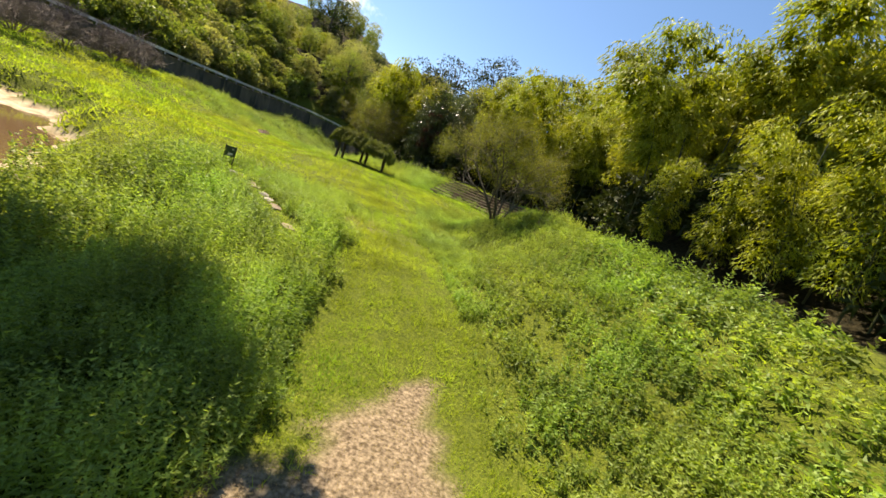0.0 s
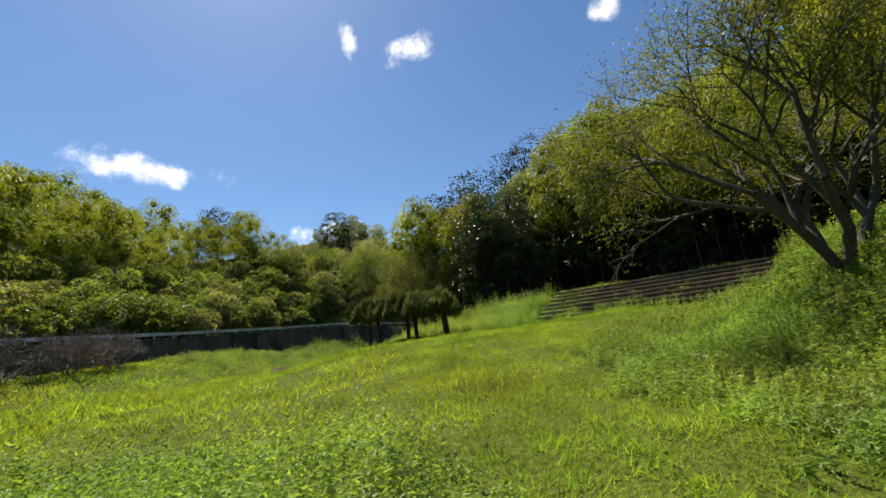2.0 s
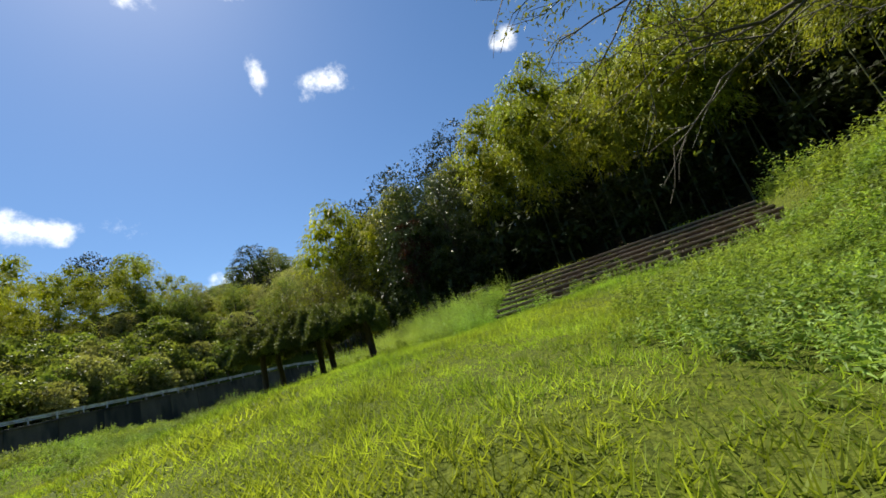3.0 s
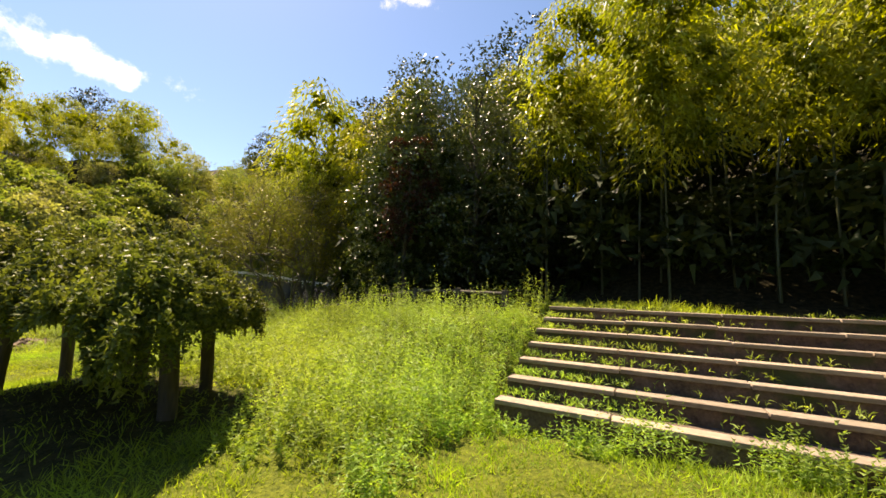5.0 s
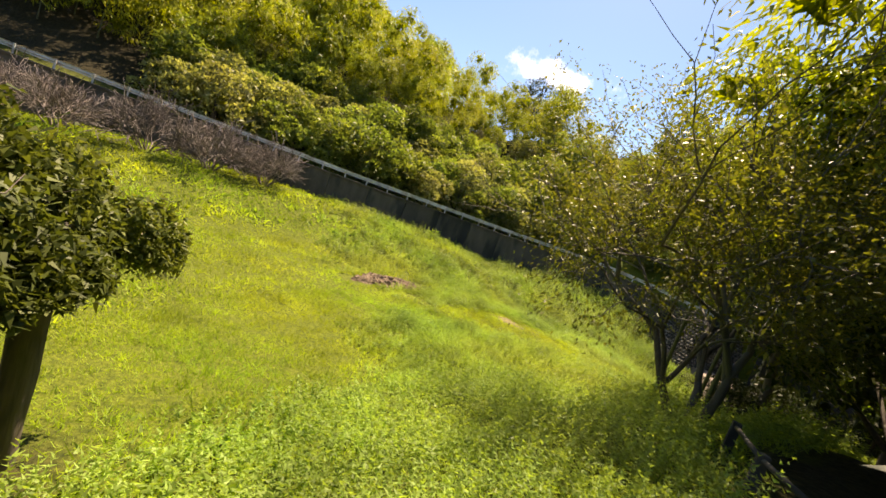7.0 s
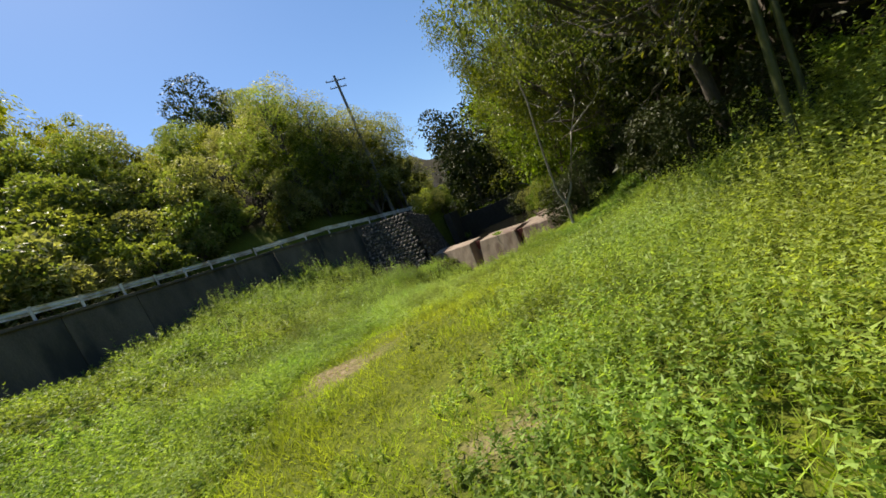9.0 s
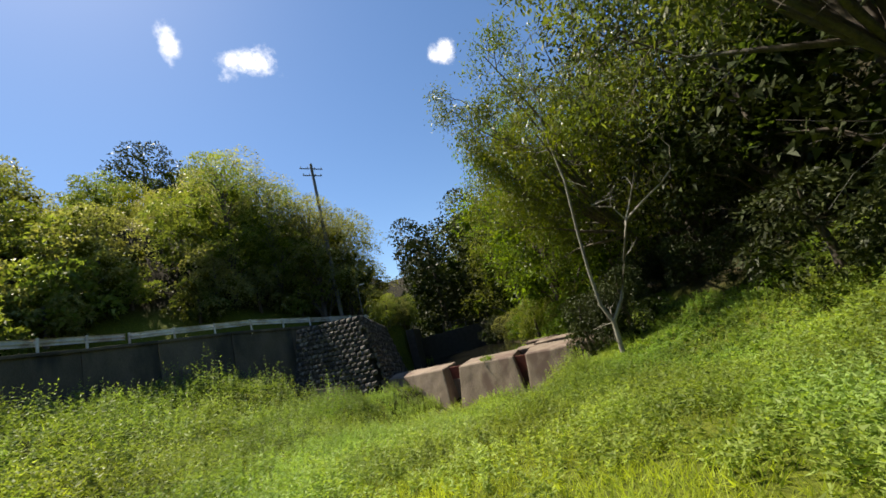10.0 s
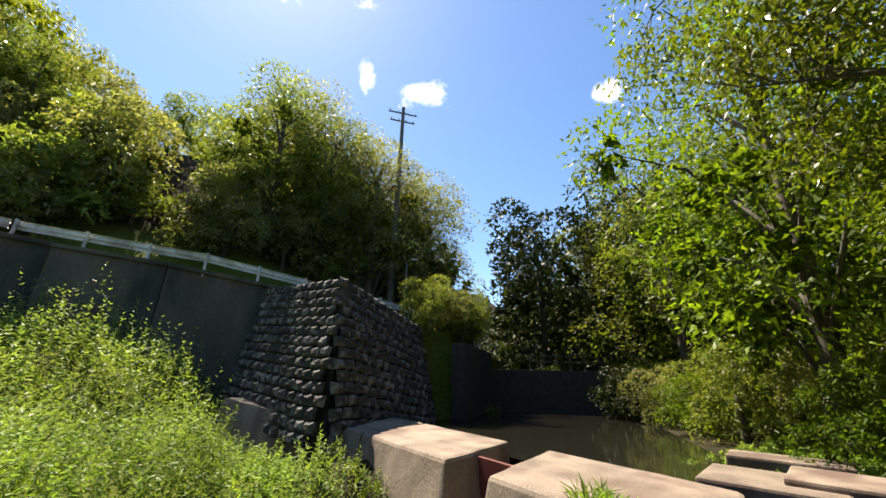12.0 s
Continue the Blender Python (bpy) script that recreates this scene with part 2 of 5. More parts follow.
# darker copies of the leaf colours, with the crowns' inner shade painted in
SHADED_MASS = {BAMBOO: shaded_leaf_mass("bamboo_mass", (0.055, 0.075, 0.006), (0.190, 0.215, 0.014)), BROAD: shaded_leaf_mass("broad_mass", (0.025, 0.042, 0.007), (0.085, 0.125, 0.016)),
        DARKLEAF: shaded_leaf_mass("evergreen_mass", (0.012, 0.022, 0.006), (0.042, 0.066, 0.015)), GLOSSY: shaded_leaf_mass("glossy_mass", (0.014, 0.024, 0.006), (0.045, 0.068, 0.016)), KUDZU: shaded_leaf_mass("creeper_mass", (0.038, 0.060, 0.008), (0.125, 0.165, 0.022)),
        OLIVE: shaded_leaf_mass("olive_mass", (0.040, 0.046, 0.007), (0.14, 0.15, 0.022)), MAPLE: shaded_leaf_mass("fresh_mass", (0.03, 0.055, 0.006), (0.11, 0.17, 0.016)),
        CHERRY: shaded_leaf_mass("cherry_mass", (0.04, 0.05, 0.008), (0.12, 0.14, 0.02)),
        RED: shaded_leaf_mass("red_mass", (0.025, 0.012, 0.008), (0.08, 0.03, 0.02))}
BARK = surface("bark", (0.036, 0.028, 0.021), (0.125, 0.105, 0.083), scale=4, fine=22, bump=0.8, stain=(0.085, 0.088, 0.075), stretch=(1, 1, 0.25))
PALEBARK = surface("pale_dead_bark", (0.15, 0.135, 0.115), (0.36, 0.335, 0.29), scale=5, fine=26, bump=0.5, stretch=(1, 1, 0.3))
TWIG = surface("grey_brown_twigs", (0.085, 0.065, 0.055), (0.22, 0.18, 0.16), scale=5, fine=20, bump=0.3)
CULM = surface("bamboo_culms", (0.035, 0.043, 0.015), (0.085, 0.095, 0.036), scale=1.5, fine=12, rough=0.45, bump=0.1)
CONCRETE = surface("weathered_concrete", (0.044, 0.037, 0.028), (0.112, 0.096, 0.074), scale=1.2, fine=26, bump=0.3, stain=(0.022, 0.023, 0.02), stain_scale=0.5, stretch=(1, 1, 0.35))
DAMCON = surface("brown_stained_concrete", (0.085, 0.062, 0.047), (0.27, 0.215, 0.165), scale=1.6, fine=34, bump=0.5, stain=(0.10, 0.065, 0.05), stain_scale=0.9, stretch=(1, 1, 0.6))
BLOCK = surface("dark_wall_stone", (0.013, 0.012, 0.011), (0.052, 0.047, 0.043), scale=3.0, fine=22, bump=0.9, stain=(0.15, 0.14, 0.13), stain_scale=3.4)
REDPAINT = surface("dull_red_steel", (0.085, 0.018, 0.014), (0.17, 0.045, 0.035), scale=2, fine=24, rough=0.5, bump=0.1, stain=(0.05, 0.02, 0.015))
# dark joints of the stone wall; also paints shade on the weir wall
JOINT_AND_SHADE = surface("joints_and_wall_shade", (0.012, 0.011, 0.010), (0.04, 0.038, 0.034), scale=4, fine=20)
ASPHALT = surface("asphalt", (0.04, 0.04, 0.04), (0.075, 0.073, 0.07), scale=2, fine=60, bump=0.3)
RAILPAINT = surface("weathered_white_paint", (0.42, 0.42, 0.40), (0.66, 0.66, 0.63), scale=3, fine=30, rough=0.5, bump=0.08, stain=(0.34, 0.30, 0.25), stain_scale=1.6)
STEPWOOD = surface("grey_step_edging", (0.15, 0.115, 0.08), (0.34, 0.28, 0.215), scale=2.2, fine=24, bump=0.5, stretch=(0.4, 0.4, 2))
RISER = surface("dark_riser_stone", (0.040, 0.024, 0.017), (0.15, 0.105, 0.075), scale=5, fine=22, bump=0.9, stain=(0.04, 0.05, 0.015), stain_scale=1.4)
SOIL = surface("bare_soil", (0.095, 0.060, 0.035), (0.23, 0.165, 0.10), scale=4, fine=22, bump=0.9)
POST = surface("old_timber_posts", (0.035, 0.028, 0.021), (0.10, 0.082, 0.06), scale=5, fine=20, bump=0.7, stretch=(1, 1, 0.15))
STONE = surface("pale_paving_stone", (0.16, 0.14, 0.115), (0.33, 0.30, 0.26), scale=3, fine=26, bump=0.5)
REDSTONE = surface("reddish_path_slab", (0.11, 0.075, 0.050), (0.22, 0.165, 0.115), scale=3, fine=26, bump=0.5)
POLE = surface("grey_pole", (0.10, 0.10, 0.095), (0.20, 0.195, 0.18), scale=2, fine=24, bump=0.1)
SIGNMETAL = surface("black_painted_steel", (0.012, 0.012, 0.012), (0.03, 0.03, 0.03), scale=4, rough=0.4, bump=0.05)
PANEL = surface("dark_green_panel", (0.018, 0.045, 0.032), (0.035, 0.075, 0.05), scale=3, rough=0.3, bump=0.02)
WHITE = surface("white_print", (0.62, 0.62, 0.58), (0.78, 0.78, 0.74), scale=5, rough=0.5, bump=0.0)
WIRE = surface("black_cable", (0.01, 0.01, 0.01), (0.02, 0.02, 0.02), scale=5, rough=0.6, bump=0.0)


def water_material(name, colour):
    m, nt, b, out = material(name)
    b.inputs["Base Color"].default_value = (*colour, 1)
    b.inputs["Roughness"].default_value = 0.08
    n = nt.nodes.new("ShaderNodeTexNoise")
    n.inputs["Scale"].default_value = 3.0
    bp = nt.nodes.new("ShaderNodeBump")
    bp.inputs["Strength"].default_value, bp.inputs["Distance"].default_value = 0.15, 0.02
    nt.links.new(n.outputs["Fac"], bp.inputs["Height"])
    nt.links.new(bp.outputs[0], b.inputs["Normal"])
    return m


WATER, POOL = water_material("muddy_water", (0.10, 0.062, 0.032)), water_material("dark_water", (0.010, 0.010, 0.007))


# ---- plan ----
# foot of the wooded terrace (the wood lies to its right, going on) and line of the guard rail (the hill lies to its left)
TERRACE = np.array([(16, -90), (14, -12), (12, 4), (9.5, 12), (7.0, 18), (3.8, 24), (2.4, 28), (3.6, 32.5), (5.6, 36.0), (5.3, 39.4), (-4.2, 42.5), (-7.5, 43.6), (-11, 45.4),
                    (-14.2, 48.6), (-15.8, 53), (-16.8, 60), (-15.8, 68), (-15.2, 74), (-15.2, 78), (-15, 90), (-14, 110), (-10, 140), (0, 220)], float)
RAIL = np.array([(-40, -90), (-45, 5), (-46, 30), (-45, 50.8), (-44.3, 58), (-44.0, 66), (-43.4, 73), (-42.4, 77.6), (-40.2, 79.3), (-37.3, 81.1), (-34.9, 83),
                 (-31.3, 88.2), (-29.3, 94), (-28.4, 104), (-27, 130), (-18, 220)], float)
LANE = np.array([(2.5, 0), (-1, 12), (-4, 22), (-4, 34), (-9, 41), (-20, 46), (-26, 54), (-26, 64), (-25, 72)], float)
DAM_O, DAM_U, DAM_N = np.array((-28.95, 78.55)), np.array((0.726, -0.688)), np.array((0.36, 0.933))
DAM_Z = -0.79
# the road climbs gently to the bend by the stone wall and drops beyond it: places on y and heights
ROAD_Y, ROAD_H = (-90, 50, 66, 74, 78, 81, 83, 88, 94, 104, 130), (4.2, 4.25, 4.45, 4.65, 4.7, 4.3, 3.85, 3.45, 3.1, 2.9, 2.9)
STEP_O, STEP_U, STEP_N = np.array((-4.7, 40.2)), np.array((0.951, -0.309)), np.array((0.309, 0.951))
FENCE = np.array([(-4.6, 44.2), (-6.0, 44.9), (-7.5, 45.6), (-9.0, 46.3), (-10.6, 47.2), (-12.2, 48.7), (-13.6, 50.5), (-14.8, 52.4)])
# stone wall: far end, corner and back end of its top edge, and the ways into the bank
WALL_A, WALL_B, WALL_C = np.array((-35.0, 82.0)), np.array((-30.35, 79.45)), np.array((-29.5, 85.2))
WALL_FN, WALL_SN = np.array((0.481, 0.877)), np.array((-0.989, 0.146))
WALL_TOP = (3.72, 3.34, 2.55)


def smooth(a, b, x):
    t = np.clip((np.asarray(x, float) - a) / (b - a), 0, 1)
    return t * t * (3 - 2 * t)


def side_distance(line, x, y):
    """Distance to a line of the plan, positive to its right."""
    best = np.full(np.shape(x), 1e9)
    sign = np.ones(np.shape(x))
    for (ax, ay), (bx, by) in zip(line[:-1], line[1:]):
        dx, dy = bx - ax, by - ay
        t = np.clip(((x - ax) * dx + (y - ay) * dy) / (dx * dx + dy * dy), 0, 1)
        d = np.hypot(x - ax - t * dx, y - ay - t * dy)
        s = np.where((x - ax) * dy - (y - ay) * dx >= 0, 1.0, -1.0)
        near = d < best - 1e-9
        best, sign = np.where(near, d, best), np.where(near, s, sign)
    return best * sign


def road_z(x, y):
    """Height of the road beside the nearest point of the rail."""
    best, near_y = np.full(np.shape(x), 1e9), np.zeros(np.shape(x))
    for (ax, ay), (bx, by) in zip(RAIL[:-1], RAIL[1:]):
        dx, dy = bx - ax, by - ay
        t = np.clip(((x - ax) * dx + (y - ay) * dy) / (dx * dx + dy * dy), 0, 1)
        d = np.hypot(x - ax - t * dx, y - ay - t * dy)
        near_y, best = np.where(d < best, ay + t * dy, near_y), np.minimum(d, best)
    return np.interp(near_y, ROAD_Y, ROAD_H)


def wave(x, y, k, seed):
    """Cheap smooth noise, about -1 to 1."""
    a = seed * 1.7
    return (np.sin(k * x + a) * np.cos(k * y * 1.13 + 2.1 * a) + np.sin(k * 1.9 * x + 0.7 * k * y + 3 * a) * 0.6
            + np.cos(k * 2.7 * y - 1.3 * k * x + a) * 0.45) / 1.6


POND = (19.2, 15.4)


def pond_reach(x, y):
    """1 on the rim of the sandy hollow, less inside."""
    p, q = (x + POND[0]) * -0.8 + (y - POND[1]) * 0.6, (x + POND[0]) * 0.6 + (y - POND[1]) * 0.8
    return np.hypot(p / 9.4, q / 3.0) + 0.20 * wave(x, y, 0.8, 9) + 0.10 * wave(x, y, 2.3, 10)


def height(x, y):
    x, y = np.asarray(x, float), np.asarray(y, float)
    meadow = -0.6 + 1.6 * smooth(21, 39, y)
    west = -0.5 - 0.8 * smooth(56, 66, y) + 2.4 * smooth(-32, -44, x) * smooth(10, 45, y) + 1.6 * smooth(-31, -43, x) * (1 - smooth(10, 45, y))
    west = west + 0.9 * smooth(62, 74, y) * smooth(-36, -43, x) + 1.0 * smooth(2.6, 0.6, np.hypot((x + 37.2) / 2.0, y - 78.6))
    z = meadow + (west - meadow) * smooth(-12, -22, x) * smooth(12, 40, y)
    z = z + (-0.25 - z) * smooth(-9, -14, x) * (1 - smooth(24, 36, y)) * (1 - smooth(-26, -38, x))
    # the near end of the meadow lies lower
    z = z - (1.5 * smooth(17.5, 10.0, y) + 0.7 * smooth(-8, -14, x) * smooth(21, 15, y)) * smooth(-44, -30, x)
    # creek bed below and behind the dam
    s = (x - DAM_O[0]) * DAM_U[0] + (y - DAM_O[1]) * DAM_U[1]
    n = (x - DAM_O[0]) * DAM_N[0] + (y - DAM_O[1]) * DAM_N[1]
    bed = smooth(-10.5, -4.5, n + 0.35 * (s - 5)) * smooth(0.6, 3.6, s) * (1 - smooth(9.5, 12.5, s)) * (1 - smooth(14, 26, n))
    z = z + (-2.6 - z) * bed
    pool = smooth(0.2, 1.0, n) * smooth(-3.0, -1.5, s) * (1 - smooth(26, 40, n))
    z = z + (-1.25 - z) * pool * (1 - bed * smooth(2.6, 1.8, n))
    # cut for the dam's wing
    wing = smooth(-5.4, -4.4, s) * smooth(0.6, 0.0, s) * smooth(-2.8, -1.8, n) * smooth(4.0, 3.2, n)
    z = z + (np.minimum(z, DAM_Z - 0.8) - z) * wing
    # pond by the meadow, in a level hollow
    z = z + (-1.8 - z) * (1 - smooth(0.9, 1.7, pond_reach(x, y))) * (y < 30)
    z = z - 0.42 * (1 - smooth(0.55, 1.15, pond_reach(x, y)))
    z = z + 0.10 * wave(x, y, 0.35, 1) + 0.05 * wave(x, y, 0.9, 2)
    # terrace and wooded slope
    d = side_distance(TERRACE, x, y)
    half = 2.5 + 0.9 * smooth(36, 30, y) + 1.6 * smooth(24, 16, y) + 0.8 * smooth(46, 54, y)
    top = 2.75 - 0.9 * smooth(-6, -13, x) * smooth(38, 41, y) - 0.7 * smooth(56, 64, y)
    up = smooth(-1, 1, d / half)
    z = z + (top + 0.12 * wave(x, y, 0.5, 5) - z) * up
    z = z + 0.54 * np.clip(d - 6, 0, 62) * smooth(5, 9, d) + 1.2 * wave(x, y, 0.09, 3) * smooth(8, 25, d)
    # under the flight of steps
    ss = (x - STEP_O[0]) * STEP_U[0] + (y - STEP_O[1]) * STEP_U[1]
    sn = (x - STEP_O[0]) * STEP_N[0] + (y - STEP_O[1]) * STEP_N[1]
    inside = smooth(-0.5, 0.1, ss) * (1 - smooth(10.6, 11.4, ss)) * smooth(-0.6, 0.2, sn) * (1 - smooth(4.6, 5.4, sn))
    z = z + (np.minimum(z, 0.82 + 0.36 * np.clip(sn, 0, 5)) - z) * inside
    # fill behind the stone wall
    fa = (x - WALL_A[0]) * WALL_FN[0] + (y - WALL_A[1]) * WALL_FN[1]
    fb = (x - WALL_B[0]) * WALL_SN[0] + (y - WALL_B[1]) * WALL_SN[1] + 1.5 * smooth(84.8, 86.4, y)
    fill = smooth(0.1, 0.7, np.minimum(fa, fb)) * (y < 91) * (x > -40)
    z = z + (np.maximum(z, 2.5) - z) * fill
    # road and the hill behind it
    r = -side_distance(RAIL, x, y)
    z = z + (road_z(x, y) - z) * smooth(0.25, 0.75, r)
    steep = 0.62 + 0.45 * smooth(68, 84, y)
    cap = 60 - 8 * smooth(40, 55, y) - 39 * smooth(60, 78, y) + 5 * smooth(-60, -72, x) * smooth(60, 70, y) * smooth(100, 84, y) + 20 * smooth(96, 130, y)
    rise = steep * np.clip(r - 7 + 2.5 * smooth(68, 84, y), 0, cap)
    z = z + rise * smooth(0.3, 3, r) + 1.5 * wave(x, y, 0.08, 4) * smooth(12, 30, r)
    return z


def ground_z(x, y):
    return float(height(np.array([x]), np.array([y]))[0])


# ---- mesh helpers ----
class Geo:
    """Gathers vertices and faces of four (or three) sides for one mesh."""

    def __init__(self, sides=4):
        self.v, self.f, self.n, self.sides = [], [], 0, sides

    def add(self, v, f):
        self.v.append(np.asarray(v, float).reshape(-1, 3))
        self.f.append(np.asarray(f, np.int64).reshape(-1, self.sides) + self.n)
        self.n += len(self.v[-1])

    def data(self, name, mat, flat=False):
        v = np.concatenate(self.v) if self.v else np.zeros((0, 3))
        f = np.concatenate(self.f) if self.f else np.zeros((0, self.sides), np.int64)
        me = bpy.data.meshes.new(name)
        me.vertices.add(len(v))
        me.vertices.foreach_set("co", v.ravel())
        me.loops.add(f.size)
        me.loops.foreach_set("vertex_index", f.ravel())
        me.polygons.add(len(f))
        me.polygons.foreach_set("loop_start", np.arange(0, f.size, self.sides))
        me.polygons.foreach_set("use_smooth", np.full(len(f), not flat))
        me.update(calc_edges=True)
        me.materials.append(mat)
        return me


def place(name, data, parent=None, m=None, label="", category="", group="", kind=""):
    ob = new(name, data)
    if parent is not None:
        ob.parent = parent
    if m is not None:
        ob.matrix_basis = m
    return tagged(ob, label, category, group, kind)


def thing(name, m, label, category, group="", kind=""):
    ob = new(name)
    ob.matrix_basis = m
    ob.empty_display_size = 0.2
    return tagged(ob, label, category, group, kind)


def part(name, bm, mat, parent=None, label=""):
    """One bmesh as one mesh object under its thing."""
    me = bpy.data.meshes.new(name)
    bm.to_mesh(me)
    bm.free()
    me.materials.append(mat)
    return place(name, me, parent, label=label)


def box(bm, size, m, bevel=0.0):
    made = bmesh.ops.create_cube(bm, size=1.0, matrix=m @ Matrix.Diagonal((*size, 1)))
    if bevel:
        edges = {e for v in made["verts"] for e in v.link_edges}
        bmesh.ops.bevel(bm, geom=list(edges), offset=bevel, segments=2, profile=0.6, affect="EDGES")


def box_bm(size, m=Matrix(), bevel=0.0):
    bm = bmesh.new()
    box(bm, size, m, bevel)
    return bm


def roughen(bm, amount, seed):
    for v in bm.verts:
        v.co += noise.noise_vector(v.co * 2.3 + Vector((seed, seed * 0.7, 0))) * amount


def unit(a):
    return a / np.maximum(np.linalg.norm(a, axis=-1, keepdims=True), 1e-9)


def tube(g, pts, radii, n=6):
    pts, radii = np.asarray(pts, float), np.asarray(radii, float)
    tan = unit(np.gradient(pts, axis=0))
    ref = np.where(np.abs(tan[:, 2:3]) > 0.9, np.array([[1.0, 0, 0]]), np.array([[0, 0, 1.0]]))
    a = unit(np.cross(tan, ref))
    b = np.cross(tan, a)
    ang = np.linspace(0, 2 * np.pi, n, endpoint=False)
    ring = a[:, None, :] * np.cos(ang)[None, :, None] + b[:, None, :] * np.sin(ang)[None, :, None]
    v = pts[:, None, :] + ring * radii[:, None, None]
    k = len(pts)
    i, j = np.meshgrid(np.arange(k - 1), np.arange(n), indexing="ij")
    jn = (j + 1) % n
    g.add(v, np.stack([i * n + j, i * n + jn, (i + 1) * n + jn, (i + 1) * n + j], -1).reshape(-1, 4))


def leaves(g, p, d, length, width, rng, droop=0.15):
    """Leaf blades from points p along ways d."""
    p, d = np.asarray(p, float), unit(np.asarray(d, float))
    k = len(p)
    s = unit(np.cross(d, rng.normal(size=(k, 3)) + np.array([0, 0, 0.6])))
    ln = (np.broadcast_to(length, (k,)) * rng.uniform(0.65, 1.3, k))[:, None]
    wd = (width * rng.uniform(0.7, 1.25, k))[:, None]
    down = np.array([[0, 0, -1.0]]) * ln * droop
    if g.sides == 3:
        g.add(np.stack([p - s * wd * 0.5, p + s * wd * 0.5, p + d * ln + down], 1), np.arange(3 * k).reshape(-1, 3))
        return
    v = np.stack([p, p + d * ln * 0.45 + s * wd * 0.5, p + d * ln + down, p + d * ln * 0.45 - s * wd * 0.5], 1)
    g.add(v, np.arange(4 * k).reshape(-1, 4))


def clump(g, c, radii, rng, n=8, m=6, rough=0.16):
    """A lumpy closed mass of leaves."""
    th = np.linspace(0, np.pi, m + 1)
    ph = np.linspace(0, 2 * np.pi, n, endpoint=False) + rng.uniform(0, 1)
    T, P = np.meshgrid(th, ph, indexing="ij")
    k = 1 + rough * rng.normal(size=T.shape)
    k[0], k[-1] = k[0, 0], k[-1, 0]
    v = np.stack([np.sin(T) * np.cos(P) * k * radii[0], np.sin(T) * np.sin(P) * k * radii[1], np.cos(T) * k * radii[2]], -1) + np.asarray(c)
    i, j = np.meshgrid(np.arange(m), np.arange(n), indexing="ij")
    jn = (j + 1) % n
    g.add(v, np.stack([i * n + j, (i + 1) * n + j, (i + 1) * n + jn, i * n + jn], -1).reshape(-1, 4))


def grow(wood, tips, rng, p, d, length, r, depth, spread=0.6, bend=0.25, up=0.1, kids=3, shrink=0.68, sides=6, thick=0.003, leafy=0):
    """A limb with its branches; tips collects points and ways along the thin ends."""
    n = 5 if depth else 4
    pts, way = [np.array(p, float)], unit(np.array(d, float))
    for _ in range(n - 1):
        way = unit(way + rng.normal(size=3) * bend * 0.5 + np.array([0, 0, up]) * 0.5)
        pts.append(pts[-1] + way * length / (n - 1))
    pts = np.array(pts)
    tube(wood, pts, np.maximum(np.linspace(r, r * (0.62 if depth else 0.25), n), thick), sides)
    if depth <= leafy:
        for i in range(1, n):
            tips.append((pts[i], way))
    if depth == 0:
        return
    for i in range(kids):
        t = rng.uniform(0.45, 1.0) if i else 1.0
        q = pts[0] + (pts[-1] - pts[0]) * 0
        k = min(int(t * (n - 1)), n - 2)
        q = pts[k] + (pts[k + 1] - pts[k]) * (t * (n - 1) - k)
        side = rng.normal(size=3)
        nd = unit(way + unit(side - way * np.dot(side, way)) * spread * rng.uniform(0.6, 1.3))
        grow(wood, tips, rng, q, nd, length * shrink * rng.uniform(0.75, 1.2), r * 0.58, depth - 1, spread, bend, up, kids, shrink, max(3, sides - 1), thick, leafy)


# ---- ground ----
def axis(lo, hi, fine_lo, fine_hi, step, growth=1.22):
    mid = list(np.arange(fine_lo, fine_hi + 1e-6, step))
    left, x, s = [], fine_lo, step
    while x > lo:
        s = min(s * growth, 40)
        x -= s
        left.append(x)
    right, x, s = [], fine_hi, step
    while x < hi:
        s = min(s * growth, 40)
        x += s
        right.append(x)
    return np.array(left[::-1] + mid + right)


def bare_patch(x, y):
    """Dry, trodden and dug places of the meadow, 0 to 1."""
    e = 0.35 * wave(x, y, 2.1, 7) + 0.2 * wave(x, y, 5.3, 8)
    a = (1 - smooth(0.75, 1.1, np.abs(x - 2.35) / np.clip(0.15 + 0.42 * (11.8 - y), 0.05, 2.2) + 0.8 * e)) * smooth(3.0, 4.5, y) * (y < 12.2)
    b = 0.55 * (1 - smooth(0.3, 1.1, np.hypot((x + 4.1) / 1.9, (y - 19.3) / 2.6) + e))
    c = 0.8 * (1 - smooth(0.4, 1.1, np.hypot((x + 28.6) / 1.4, (y - 57.2) / 0.8) + 1.4 * e))
    p = 0.7 * (1 - smooth(0.4, 1.1, np.hypot((x + 25.25) / 0.45, (y - 53.05) / 0.3) + e))
    return np.clip(np.maximum.reduce([a, b, c, p]), 0, 1)


def pergola_shade_wear(x, y):
    """The worn ground beneath the pergola, darkened to paint in its shade, 0 to 1."""
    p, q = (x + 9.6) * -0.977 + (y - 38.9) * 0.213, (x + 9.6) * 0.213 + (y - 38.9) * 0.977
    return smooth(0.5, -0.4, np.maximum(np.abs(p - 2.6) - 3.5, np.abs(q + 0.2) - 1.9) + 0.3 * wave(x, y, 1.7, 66))


